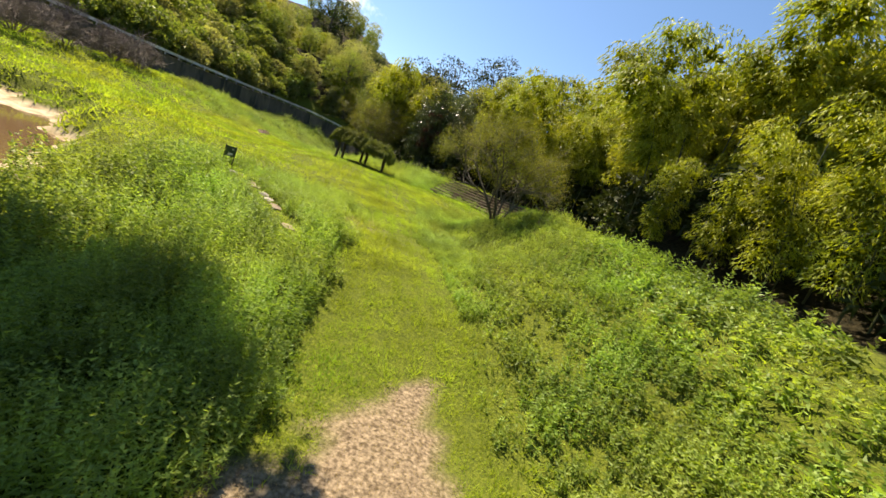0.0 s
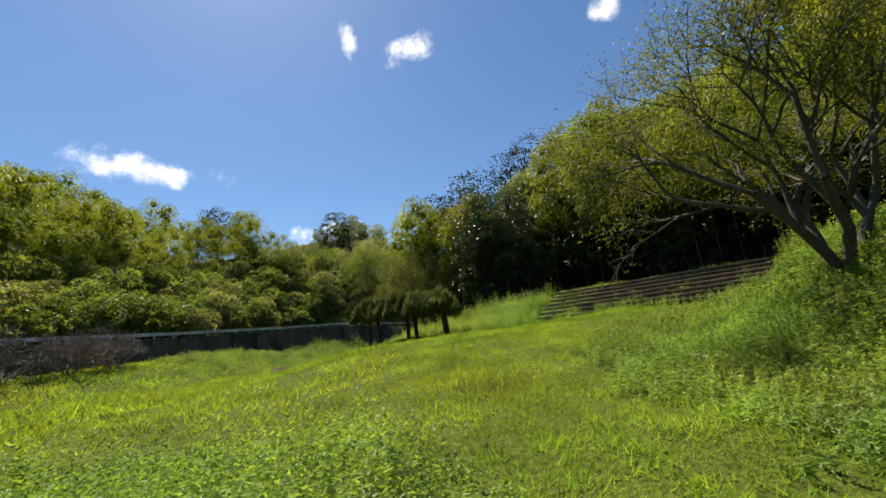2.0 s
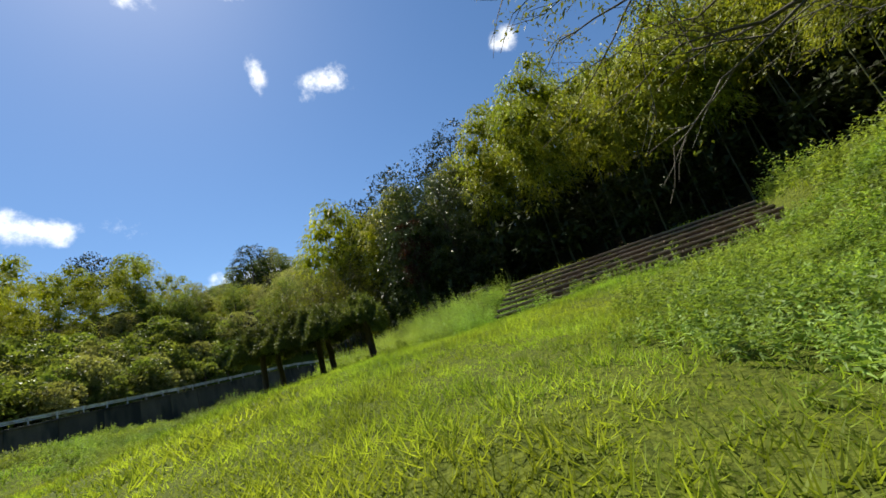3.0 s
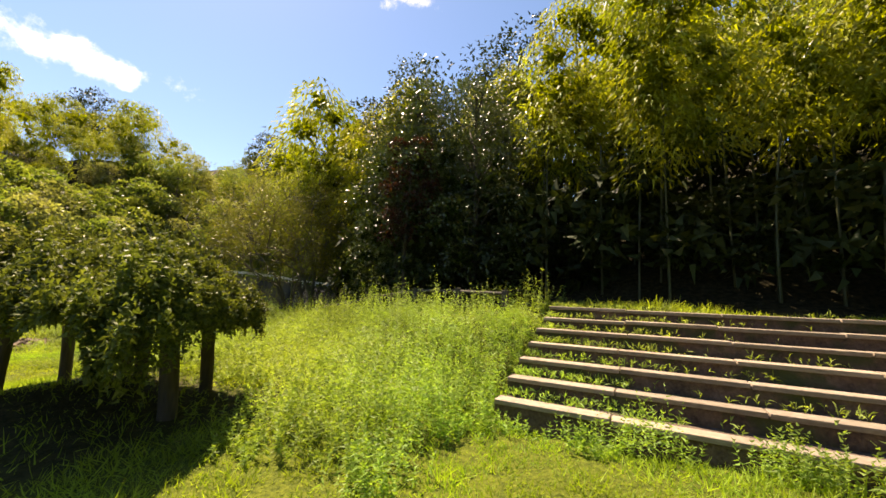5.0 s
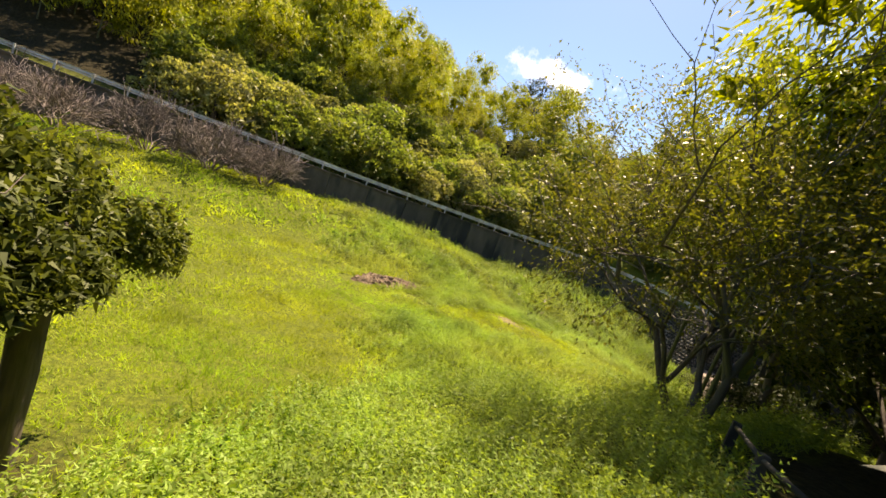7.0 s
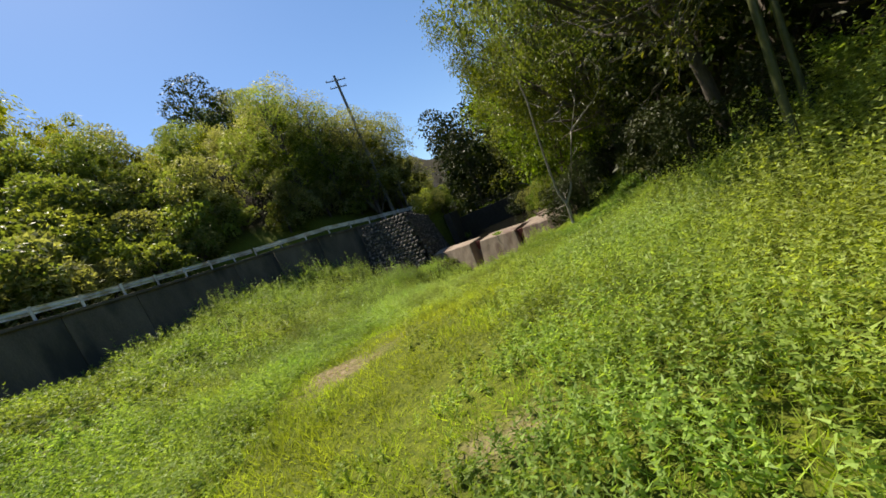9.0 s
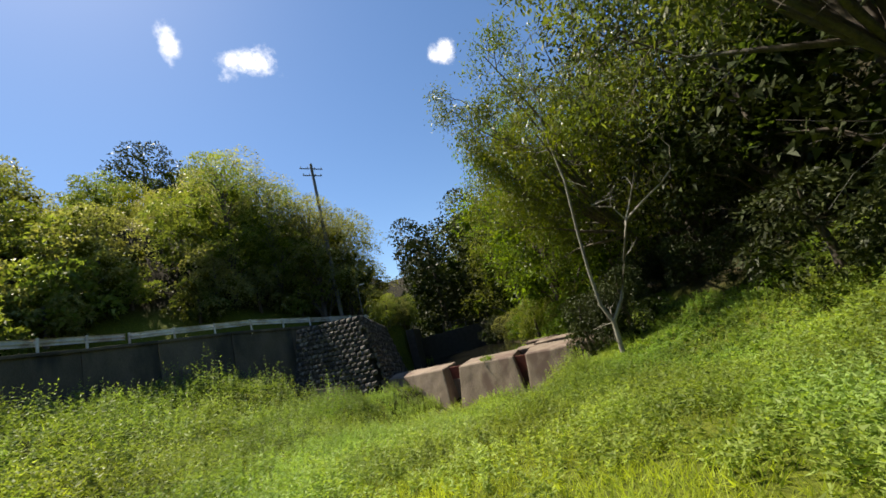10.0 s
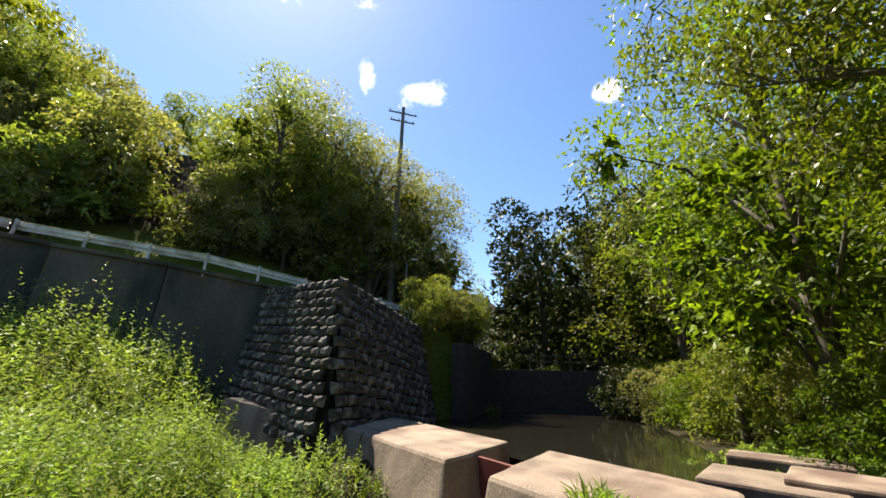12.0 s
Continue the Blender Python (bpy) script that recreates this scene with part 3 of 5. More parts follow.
def weed_cover(x, y):
    """How thick the tall weeds stand, 0 to 1."""
    d = side_distance(TERRACE, x, y)
    n = 0.5 + 0.5 * wave(x, y, 0.55, 21) + 0.25 * wave(x, y, 1.6, 22)
    left = smooth(1.2, -0.8, x + 0.30 * (y - 8)) * smooth(26, 20, y) * smooth(-14, -10, x)
    right = smooth(-6.5, -3.0, d) * smooth(5.2, 3.2, d) * (0.5 + 0.5 * smooth(16, 24, y))
    knoll = smooth(-3.5, -1.6, d) * smooth(4.5, 3.0, d) * smooth(-3.4, -4.6, x) * (y > 38)
    bank = smooth(50, 56, y) * smooth(-25, -22.5, x) * smooth(4, 2, d) * 1.0
    west = smooth(-30.0, -32.5, x) * smooth(60, 66, y) * (y < 84)
    low = 0.62 * smooth(44, 50, y) * (1 - 0.75 * smooth(-23.5, -26, x) * smooth(-30.5, -28.5, x) * smooth(64, 60, y))
    w = np.maximum.reduce([left, right, knoll, bank, west, low])
    # trodden strips: before the steps and along the path slabs
    ss = (x - STEP_O[0]) * STEP_U[0] + (y - STEP_O[1]) * STEP_U[1]
    sn = (x - STEP_O[0]) * STEP_N[0] + (y - STEP_O[1]) * STEP_N[1]
    w = w * (1 - 0.9 * smooth(-0.6, 0.4, ss) * smooth(12, 11, ss) * smooth(-5.0, -3.5, sn) * smooth(8.0, 7.0, sn) * (1 - 0.5 * smooth(-0.9, -0.4, sn) * smooth(0.3, 0.0, sn)))
    t = np.clip(((x + 10.4) * 6.4 + (y - 19.8) * -4.6) / 62.1, 0, 1)
    w = w * smooth(0.25, 0.75, np.hypot(x + 10.4 - 6.4 * t, y - 19.8 + 4.6 * t))
    w = w * smooth(0.15, 1.0, np.abs(side_distance(FENCE, x, y)))
    return np.clip(w * (0.55 + 0.6 * n), 0, 1) * (1 - bare_patch(x, y))


def wood_edge(x, y):
    """How far past the terrace's foot the turf goes before the wood's dark floor, which is drawn out by the dam to
    paint tree shade.
    """
    return np.where((y > 40) & (x < -3), np.where(y > 54, 1.6 - 3.2 * smooth(64.5, 67, y) * smooth(80, 76, y), 2.7 - 1.5 * smooth(-6, -10, x)), 4.3)


def build_ground():
    xs = axis(-420, 420, -48, 14, 0.5)
    ys = axis(-300, 600, -4, 98, 0.5)
    X, Y = np.meshgrid(xs, ys)
    Z = height(X, Y)
    g = Geo()
    nx, ny = len(xs), len(ys)
    i, j = np.meshgrid(np.arange(ny - 1), np.arange(nx - 1), indexing="ij")
    g.add(np.stack([X, Y, Z], -1), np.stack([i * nx + j, i * nx + j + 1, (i + 1) * nx + j + 1, (i + 1) * nx + j], -1))
    me = g.data("ground", GROUND)
    d, r = side_distance(TERRACE, X, Y), -side_distance(RAIL, X, Y)
    rim = wood_edge(X, Y)
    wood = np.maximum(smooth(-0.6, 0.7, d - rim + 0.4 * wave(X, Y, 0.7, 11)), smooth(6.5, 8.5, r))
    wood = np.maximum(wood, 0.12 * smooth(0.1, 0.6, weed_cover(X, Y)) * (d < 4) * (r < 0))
    # pergola's shade painted into the ground as dark cover
    wood = np.maximum(wood, 0.85 * pergola_shade_wear(X, Y))
    dry = bare_patch(X, Y)
    pond = pond_reach(X, Y)
    sand = (1 - smooth(0.98, 1.12, pond)) * (Y < 24)
    n = (X - DAM_O[0]) * DAM_N[0] + (Y - DAM_O[1]) * DAM_N[1]
    s = (X - DAM_O[0]) * DAM_U[0] + (Y - DAM_O[1]) * DAM_U[1]
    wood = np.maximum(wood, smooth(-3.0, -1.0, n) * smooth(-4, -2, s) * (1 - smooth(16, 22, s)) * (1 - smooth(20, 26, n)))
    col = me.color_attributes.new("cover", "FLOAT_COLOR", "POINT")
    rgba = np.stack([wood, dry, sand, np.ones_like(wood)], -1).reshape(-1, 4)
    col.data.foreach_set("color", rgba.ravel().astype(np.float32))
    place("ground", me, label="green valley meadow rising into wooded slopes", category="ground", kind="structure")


build_ground()


# ---- road, walls, dam ----
def along(line, step, y_lo=-1e9, y_hi=1e9):
    """Points every step metres along a line of the plan, with the way there."""
    seg = np.hypot(*(line[1:] - line[:-1]).T)
    run = np.concatenate([[0], np.cumsum(seg)])
    out = []
    for t in np.arange(0, run[-1], step):
        k = min(np.searchsorted(run, t, side="right") - 1, len(seg) - 1)
        p = line[k] + (line[k + 1] - line[k]) * (t - run[k]) / seg[k]
        if y_lo <= p[1] <= y_hi:
            out.append((p, (line[k + 1] - line[k]) / seg[k]))
    return out


def strip(name, line, profile, mat, step=2.0, y_lo=-80, y_hi=140, flat=True):
    """A profile of (offset to the right, height over the road) drawn along a line."""
    pts = along(line, step, y_lo, y_hi)
    rows = []
    for p, w in pts:
        right = np.array((w[1], -w[0]))
        rz = float(road_z(*p))
        rows.append([(*(p + right * o), rz + z) for o, z in profile])
    k, n = len(rows), len(profile)
    i, j = np.meshgrid(np.arange(k - 1), np.arange(n - 1), indexing="ij")
    g = Geo()
    g.add(np.array(rows), np.stack([i * n + j, i * n + j + 1, (i + 1) * n + j + 1, (i + 1) * n + j], -1))
    return g.data(name, mat, flat)


place("road", strip("road", RAIL, [(-0.55, -0.4), (-0.55, 0.02), (-2.6, 0.06), (-4.8, 0.02), (-4.8, -0.4)], ASPHALT),
      label="narrow grey asphalt road above the retaining wall", category="road", kind="structure")


def build_retaining_wall():
    wall = thing("wall_road", Matrix(), "dark weathered concrete retaining wall below the road", "wall", kind="structure")
    pts = along(RAIL, 3.6, -50, 92.0)
    for (p, _), (q, _) in zip(pts[:-1], pts[1:]):
        za, zb = float(road_z(*p)), float(road_z(*q))
        d = q - p
        ln = float(np.hypot(*d))
        mid = (p + q) / 2
        m = Matrix.Translation((mid[0], mid[1], (za + zb) / 2)) @ Matrix.Rotation(math.atan2(d[1], d[0]), 4, "Z")
        m[2][0] = (zb - za) / ln
        bm = bmesh.new()
        box(bm, (ln - 0.03, 0.45, 5.2), m @ Matrix.Translation((0, 0.10, -2.55)) @ Matrix.Rotation(radians(-3), 4, "X"), 0.02)
        box(bm, (ln - 0.02, 0.5, 0.16), m @ Matrix.Translation((0, 0.16, 0.02)), 0.02)
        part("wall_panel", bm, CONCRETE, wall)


build_retaining_wall()


def wall_stone_mesh(i):
    """A rough-faced wall block, about 0.46 x 0.30 m, bulging out along +y."""
    rng = random.Random(i)
    bm = bmesh.new()
    w, h = 0.215, 0.135
    back = [bm.verts.new((x * w, -0.10, z * h)) for x, z in ((-1, -1), (1, -1), (1, 1), (-1, 1))]
    rim = [bm.verts.new((x * w * rng.uniform(0.9, 1), rng.uniform(0.0, 0.03), z * h * rng.uniform(0.86, 1))) for x, z in ((-1, -1), (1, -1), (1, 1), (-1, 1))]
    ridge = [bm.verts.new((x * w * rng.uniform(0.25, 0.6), rng.uniform(0.07, 0.14), z * h * rng.uniform(0.1, 0.5))) for x, z in ((-1, -1), (1, -1), (1, 1), (-1, 1))]
    for a, b in ((back, rim), (rim, ridge)):
        for k in range(4):
            bm.faces.new((a[k], a[(k + 1) % 4], b[(k + 1) % 4], b[k]))
    bm.faces.new(ridge)
    bmesh.ops.recalc_face_normals(bm, faces=bm.faces)
    me = bpy.data.meshes.new("stone")
    bm.to_mesh(me)
    bm.free()
    me.materials.append(BLOCK)
    return me


STONE_MESHES = [wall_stone_mesh(i) for i in range(9)]


def build_stone_wall():
    """The battered corner of rough blocks beside the dam."""
    wall = thing("wall_stone", Matrix(), "dark rough block retaining wall with a battered corner", "wall", kind="structure")
    batter, z0 = 0.24, -1.5
    rng = random.Random(4)
    bm = bmesh.new()
    faces = ((WALL_A, WALL_B, -WALL_FN), (WALL_B, WALL_C, -WALL_SN))
    # the corner's foot lies out along both faces
    def foot(p, outs, top):
        q = np.array(p, float)
        for o in outs:
            q = q + o * batter * (top - z0)
        return q
    a0, b0, c0 = [foot(p, o, t) for p, o, t in zip((WALL_A, WALL_B, WALL_C), ([-WALL_FN], [-WALL_FN, -WALL_SN], [-WALL_SN]), WALL_TOP)]
    inset = 0.06
    corners = [(WALL_A, a0), (WALL_B, b0), (WALL_C, c0)]
    vt = [bm.verts.new((*(np.array(t) + inset * np.array((-0.4, 0.9))), h)) for (t, _), h in zip(corners, WALL_TOP)]
    vb = [bm.verts.new((*(np.array(f) + inset * np.array((-0.4, 0.9))), z0)) for _, f in corners]
    back = bm.verts.new((WALL_A[0] + 0.4, WALL_C[1], WALL_TOP[2]))
    for k in range(2):
        bm.faces.new((vt[k], vt[k + 1], vb[k + 1], vb[k]))
    bm.faces.new((vt[0], back, vt[2], vt[1]))
    bmesh.ops.recalc_face_normals(bm, faces=bm.faces)
    part("wall_core", bm, JOINT_AND_SHADE, wall)
    count, rest = 0, []
    for fi, (p, q, out) in enumerate(faces):
        d = (q - p) / np.hypot(*(q - p))
        rows = 15
        for r in range(rows):
            down = (0.16 + r * 0.30) * batter
            if fi == 0:
                s0, s1 = 0.0, float(np.hypot(*(q - p))) + down
            else:
                s0, s1 = -down - 0.12, float(np.hypot(*(q - p)))
            s = s0 + (0.12 if fi else 0.24) + (0.23 if r % 2 else 0.0)
            while s < s1 - (0.18 if fi else 0.02):
                c = p + d * s + out * (down + 0.02)
                z = np.interp(s, (0, np.hypot(*(q - p))), WALL_TOP[fi:fi + 2]) - 0.16 - r * 0.30
                turn = math.atan2(out[1], out[0]) - math.pi / 2
                m = Matrix.Translation((c[0], c[1], z)) @ Matrix.Rotation(turn, 4, "Z") @ Matrix.Rotation(math.atan(batter), 4, "X")
                m = m @ Matrix.Rotation(radians(rng.uniform(-4, 4)), 4, "Y") @ Matrix.Diagonal((rng.uniform(0.97, 1.05), rng.uniform(0.5, 0.85), rng.uniform(1.0, 1.08), 1))
                rest.append((fi * 100 + s * (1 if fi else -1), m, rng.randrange(9)))
                s += 0.47
    for _, m, k in rest:
        place("stone", STONE_MESHES[k], wall, m)


def dam_block(s0, s1, depth, face_h, slope_l=0.0):
    """One concrete pillar of the dam: battered front, chamfered shoulders, level top."""
    bm = bmesh.new()
    t, b = DAM_Z, DAM_Z - face_h
    def v(s, n, z):
        p = DAM_O + DAM_U * s + DAM_N * n
        return bm.verts.new((p[0], p[1], z))
    top = [v(s0 + 0.05, 0.05, t), v(s1 - 0.05, 0.05, t), v(s1 - 0.05, depth, t), v(s0 + 0.05, depth, t)]
    low = [v(s0 - 0.25 - slope_l, -0.55, b), v(s1 + 0.25, -0.55, b), v(s1 + 0.1, depth + 0.15, b), v(s0 - 0.1, depth + 0.15, b)]
    bm.faces.new(top)
    for k in range(4):
        bm.faces.new((low[k], low[(k + 1) % 4], top[(k + 1) % 4], top[k]))
    bm.faces.new(low[::-1])
    bmesh.ops.recalc_face_normals(bm, faces=bm.faces)
    bmesh.ops.bevel(bm, geom=list(bm.edges), offset=0.07, segments=2, profile=0.5, affect="EDGES")
    bmesh.ops.subdivide_edges(bm, edges=[e for e in bm.edges if e.calc_length() > 0.6], cuts=5, use_grid_fill=True)
    roughen(bm, 0.02, s0)
    return bm


def build_dam():
    dam = thing("check_dam", Matrix(), "low slotted concrete check dam with brown stained pillars", "dam", kind="structure")
    for s0, s1, sl in ((0.0, 3.65, 0.0), (4.65, 7.95, 0.0), (8.5, 12.4, 0.0)):
        part("pillar", dam_block(s0, s1, 2.6, 2.3, sl), DAMCON, dam)
    # sloping wing from the stone wall, apron slab, right wing
    bm = bmesh.new()
    pts = [(-34.0, 79.7, -0.25), (-28.9, 78.5, DAM_Z - 0.02), (-28.1, 81.1, DAM_Z - 0.02), (-33.6, 81.6, -0.25)]
    up = [bm.verts.new(p) for p in pts]
    lo = [bm.verts.new((p[0] - 0.6 * DAM_N[0], p[1] - 0.6 * DAM_N[1], DAM_Z - 2.2)) for p in pts]
    bm.faces.new(up)
    for k in range(4):
        bm.faces.new((up[k], up[(k + 1) % 4], lo[(k + 1) % 4], lo[k]))
    bmesh.ops.recalc_face_normals(bm, faces=bm.faces)
    part("wing", bm, DAMCON, dam)
    ang = math.atan2(DAM_U[1], DAM_U[0])
    def slab(name, s, n, z, size, mat=DAMCON, bevel=0.05):
        p = DAM_O + DAM_U * s + DAM_N * n
        part(name, box_bm(size, Matrix.Translation((p[0], p[1], z)) @ Matrix.Rotation(ang, 4, "Z"), bevel), mat, dam)
    slab("apron", 6.2, -0.3, DAM_Z - 2.25, (9.5, 5.5, 0.5))
    slab("sill", 4.15, 1.8, DAM_Z - 1.4, (1.6, 1.2, 1.4))
    slab("sill", 8.2, 1.8, DAM_Z - 1.4, (1.4, 1.2, 1.4))
    slab("gate_board", 8.2, 0.55, DAM_Z - 1.15, (1.5, 0.08, 2.1), REDPAINT, 0.01)
    slab("gate_board", 4.15, 1.2, DAM_Z - 1.15, (1.6, 0.08, 2.1), REDPAINT, 0.01)
    for x, y, z, size, turn in ((-21.0, 77.6, -1.25, (1.9, 1.7, 0.5), -30), (-19.7, 79.6, -1.2, (2.0, 1.0, 0.5), -28), (-19.6, 77.2, -1.15, (2.4, 1.5, 0.5), -32)):
        part("step_slab", box_bm(size, pose(x, y, z, 0, 0, turn), 0.05), DAMCON, dam)


build_dam()
# near-black colour puts deep shade on both panels
wall = thing("wall_weir", Matrix(), "concrete weir wall behind the dam with deep shade painted in", "wall", kind="structure")
part("wall_panel", box_bm((11.5, 0.6, 4.2), pose(-23.4, 91.4, -1.1, 0, 0, 4), 0.05), JOINT_AND_SHADE, wall)
part("wall_panel", box_bm((0.6, 6.6, 4.6), pose(-27.6, 88.6, -0.4, 0, 0, -4), 0.05), JOINT_AND_SHADE, wall)


def build_guard_rail():
    """Post-and-beam rail seen from behind: a ribbed white beam on steel posts with brackets."""
    rail = thing("guard_rail", Matrix(), "weathered white steel guard rail along the road edge", "guard rail")
    prof = [(0.00, 0.43), (0.06, 0.47), (0.06, 0.53), (0.0, 0.58), (0.0, 0.62), (0.06, 0.67), (0.06, 0.73), (0.0, 0.77)]
    pts = along(RAIL, 2.0, -6, 122)
    for (p, w), (q, _) in zip(pts[:-1], pts[1:]):
        d = (q - p) / np.hypot(*(q - p))
        right = np.array((d[1], -d[0]))
        g = Geo()
        rows = []
        for t in (0.0, 1.0):
            c = p + (q - p) * t
            rz = float(road_z(*c))
            rows.append([(*(c + right * (-0.28 - o)), rz + z) for o, z in prof] + [(*(c + right * (-0.25 - o)), rz + z) for o, z in prof[::-1]])
        k = len(rows[0])
        j = np.arange(k)
        g.add(np.array(rows), np.stack([j, (j + 1) % k, k + (j + 1) % k, k + j], -1))
        place("beam", g.data("beam", RAILPAINT, True), rail)
    bm = bmesh.new()
    bmesh.ops.create_cone(bm, segments=12, radius1=0.057, radius2=0.057, depth=1.0, cap_ends=True, matrix=Matrix.Translation((0, 0, 0.28)))
    box(bm, (0.09, 0.16, 0.13), Matrix.Translation((0, 0.09, 0.60)), 0.01)
    post = bpy.data.meshes.new("post")
    bm.to_mesh(post)
    bm.free()
    post.materials.append(RAILPAINT)
    for p, w in along(RAIL, 2.0, -6, 122):
        right = np.array((w[1], -w[0]))
        c = p + right * -0.13
        place("post", post, rail, Matrix.Translation((c[0], c[1], float(road_z(*c)))) @ Matrix.Rotation(math.atan2(w[1], w[0]), 4, "Z"))


build_guard_rail()


# ---- steps, pergola, sign ----
def build_steps():
    flight = thing("stone_steps", Matrix(), "wide overgrown terrace steps with pale edging slabs", "steps", kind="structure")
    ang = math.atan2(STEP_U[1], STEP_U[0])
    rng = random.Random(8)
    for k in range(7):
        z, n0 = 1.05 + 0.245 * (k + 1), 0.68 * k
        c = STEP_O + STEP_U * 5.5 + STEP_N * (n0 + 0.40)
        m = Matrix.Translation((c[0], c[1], z)) @ Matrix.Rotation(ang, 4, "Z")
        bm = box_bm((11.0, 0.72, 0.34), m @ Matrix.Translation((0, 0.0, -0.235)))
        bmesh.ops.subdivide_edges(bm, edges=[e for e in bm.edges if e.calc_length() > 2], cuts=60)
        roughen(bm, 0.03, k)
        riser = part("riser", bm, RISER, flight)
        s = 0.0
        while s < 10.9:
            ln = min(rng.uniform(1.7, 1.9), 11.0 - s)
            e = STEP_O + STEP_U * (s + ln / 2) + STEP_N * (n0 + 0.13)
            me = Matrix.Translation((e[0], e[1], z - 0.035 + rng.uniform(-0.012, 0.012))) @ Matrix.Rotation(ang + radians(rng.uniform(-0.5, 0.5)), 4, "Z") @ Matrix.Rotation(radians(rng.uniform(-1, 1)), 4, "X")
            bm = box_bm((ln - 0.02, 0.30, 0.075), me, 0.014)
            part("edging_slab", bm, STEPWOOD, riser)
            s += ln


build_steps()


def build_pergola():
    base, gz = np.array((-9.6, 38.9)), 0.92
    u, n = np.array((-0.977, 0.213)), np.array((-0.20, 0.98))
    perg = thing("pergola", Matrix.Translation((base[0], base[1], gz)), "dark timber pergola overgrown with leafy climbing vines", "pergola")
    rng = np.random.default_rng(5)
    for s, t in ((0.0, 0.0), (0.25, 1.25), (2.35, 1.3), (3.0, 1.35), (5.75, 0.05), (5.3, 1.3)):
        p = u * s + n * t
        g = Geo()
        hz = np.linspace(-0.3, 1.82, 6)
        lean = rng.normal(size=2) * 0.03
        pts = np.stack([p[0] + lean[0] * hz + rng.normal(size=6) * 0.008, p[1] + lean[1] * hz + rng.normal(size=6) * 0.008, hz], -1)
        tube(g, pts, np.full(6, 0.125) * rng.uniform(0.9, 1.08), 9)
        place("post", g.data("post", POST), perg)
    turn = Matrix.Rotation(math.atan2(u[1], u[0]), 4, "Z")
    for t in (0.0, 1.3):
        c = u * 2.9 + n * t
        part("beam", box_bm((5.3, 0.12, 0.16), Matrix.Translation((c[0], c[1], 1.82)) @ turn, 0.01), POST, perg)
    for i in range(8):
        c = u * (0.5 + 0.7 * i) + n * 0.65
        part("rafter", box_bm((0.08, 1.5, 0.11), Matrix.Translation((c[0], c[1], 1.94)) @ turn, 0.008), POST, perg)
    # the vine: mounds over the frame with hanging sprays along the edges
    g = Geo(3)
    k = 210000
    s0, s1, t0, t1 = -0.9, 6.6, -1.8, 1.8
    s, t = rng.uniform(s0, s1, k), rng.uniform(t0, t1, k)
    e = 0.20 * wave(s, t, 1.6, 12) + 0.20 * wave(s, t, 5.0, 13)
    edge = np.minimum(np.minimum(s - s0, s1 - s), np.minimum(t - t0, t1 - t)) + e
    ok = edge > 0
    s, t, edge = s[ok], t[ok], edge[ok]
    k = len(s)
    hump = 1.75 + (0.72 + 0.18 * smooth(1.0, 3.2, s)) * smooth(0.0, 0.9, edge) + 0.24 * wave(s, t, 1.9, 3) + 0.24 * wave(s, t, 4.3, 4) + 0.12 * wave(s, t, 9.0, 5)
    low = 1.62 - (0.42 + 0.4 * smooth(0.9, 0.0, s)) * (1 - smooth(0.0, 0.6, edge)) * (0.7 + 0.5 * wave(s, t, 1.5, 6))
    z = low + (hump - low) * rng.uniform(0, 1, k) ** 0.6 + 0.28 * rng.uniform(0, 1, k) ** 12
    p = np.stack([u[0] * s + n[0] * t, u[1] * s + n[1] * t, z], -1)
    d = rng.normal(size=(k, 3)) + np.array([0, 0, 0.05])
    leaves(g, p, d, 0.078, 0.042, rng, 0.25)
    place("vine_leaves", g.data("vine_leaves", PERGLEAF), perg, label="dense dark green vine leaves")
    # dark closed masses: block light and paint the canopy's shaded inside
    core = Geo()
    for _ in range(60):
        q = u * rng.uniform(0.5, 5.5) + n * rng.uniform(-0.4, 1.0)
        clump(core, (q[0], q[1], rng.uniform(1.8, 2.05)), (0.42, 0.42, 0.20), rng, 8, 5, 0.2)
    place("inner_leaves", core.data("inner_leaves", shaded_leaf_mass("vine_shade_mass", (0.008, 0.013, 0.003), (0.030, 0.042, 0.009), 14.0)), perg)
    w = Geo()
    for _ in range(70):
        a = np.array((*(u * rng.uniform(-0.2, 6.2) + n * rng.uniform(-0.3, 1.5)), 1.8))
        pts = [a]
        way = rng.normal(size=3) * np.array([1, 1, 0.5])
        for _ in range(6):
            way = unit(way + rng.normal(size=3) * 0.5 + np.array([0, 0, -0.12]))
            pts.append(pts[-1] + way * 0.16)
        tube(w, np.array(pts), np.linspace(0.012, 0.003, 7), 4)
    place("vine_stem", w.data("vine_stem", TWIG), perg)


PERGLEAF = foliage("vine_leaves", (0.040, 0.052, 0.014), (0.092, 0.112, 0.026), (0.190, 0.205, 0.052), trans=0.35, rough=0.5, spec=0.18)
build_pergola()


def build_sign():
    gz = ground_z(-10.8, 19.95) - 0.02
    m = Matrix.Translation((-10.8, 19.95, gz)) @ Matrix.Rotation(math.atan2(0.87, 0.5), 4, "Z") @ Matrix.Rotation(radians(2), 4, "Y")
    sign = thing("information_sign", m, "small dark green information sign on two black steel posts", "sign")
    for x in (-0.24, 0.24):
        part("post", box_bm((0.045, 0.045, 1.25), Matrix.Translation((x, 0, 0.45)), 0.006), SIGNMETAL, sign)
    panel = part("panel", box_bm((0.44, 0.025, 0.50), Matrix.Translation((0, 0, 0.78)), 0.006), PANEL, sign)
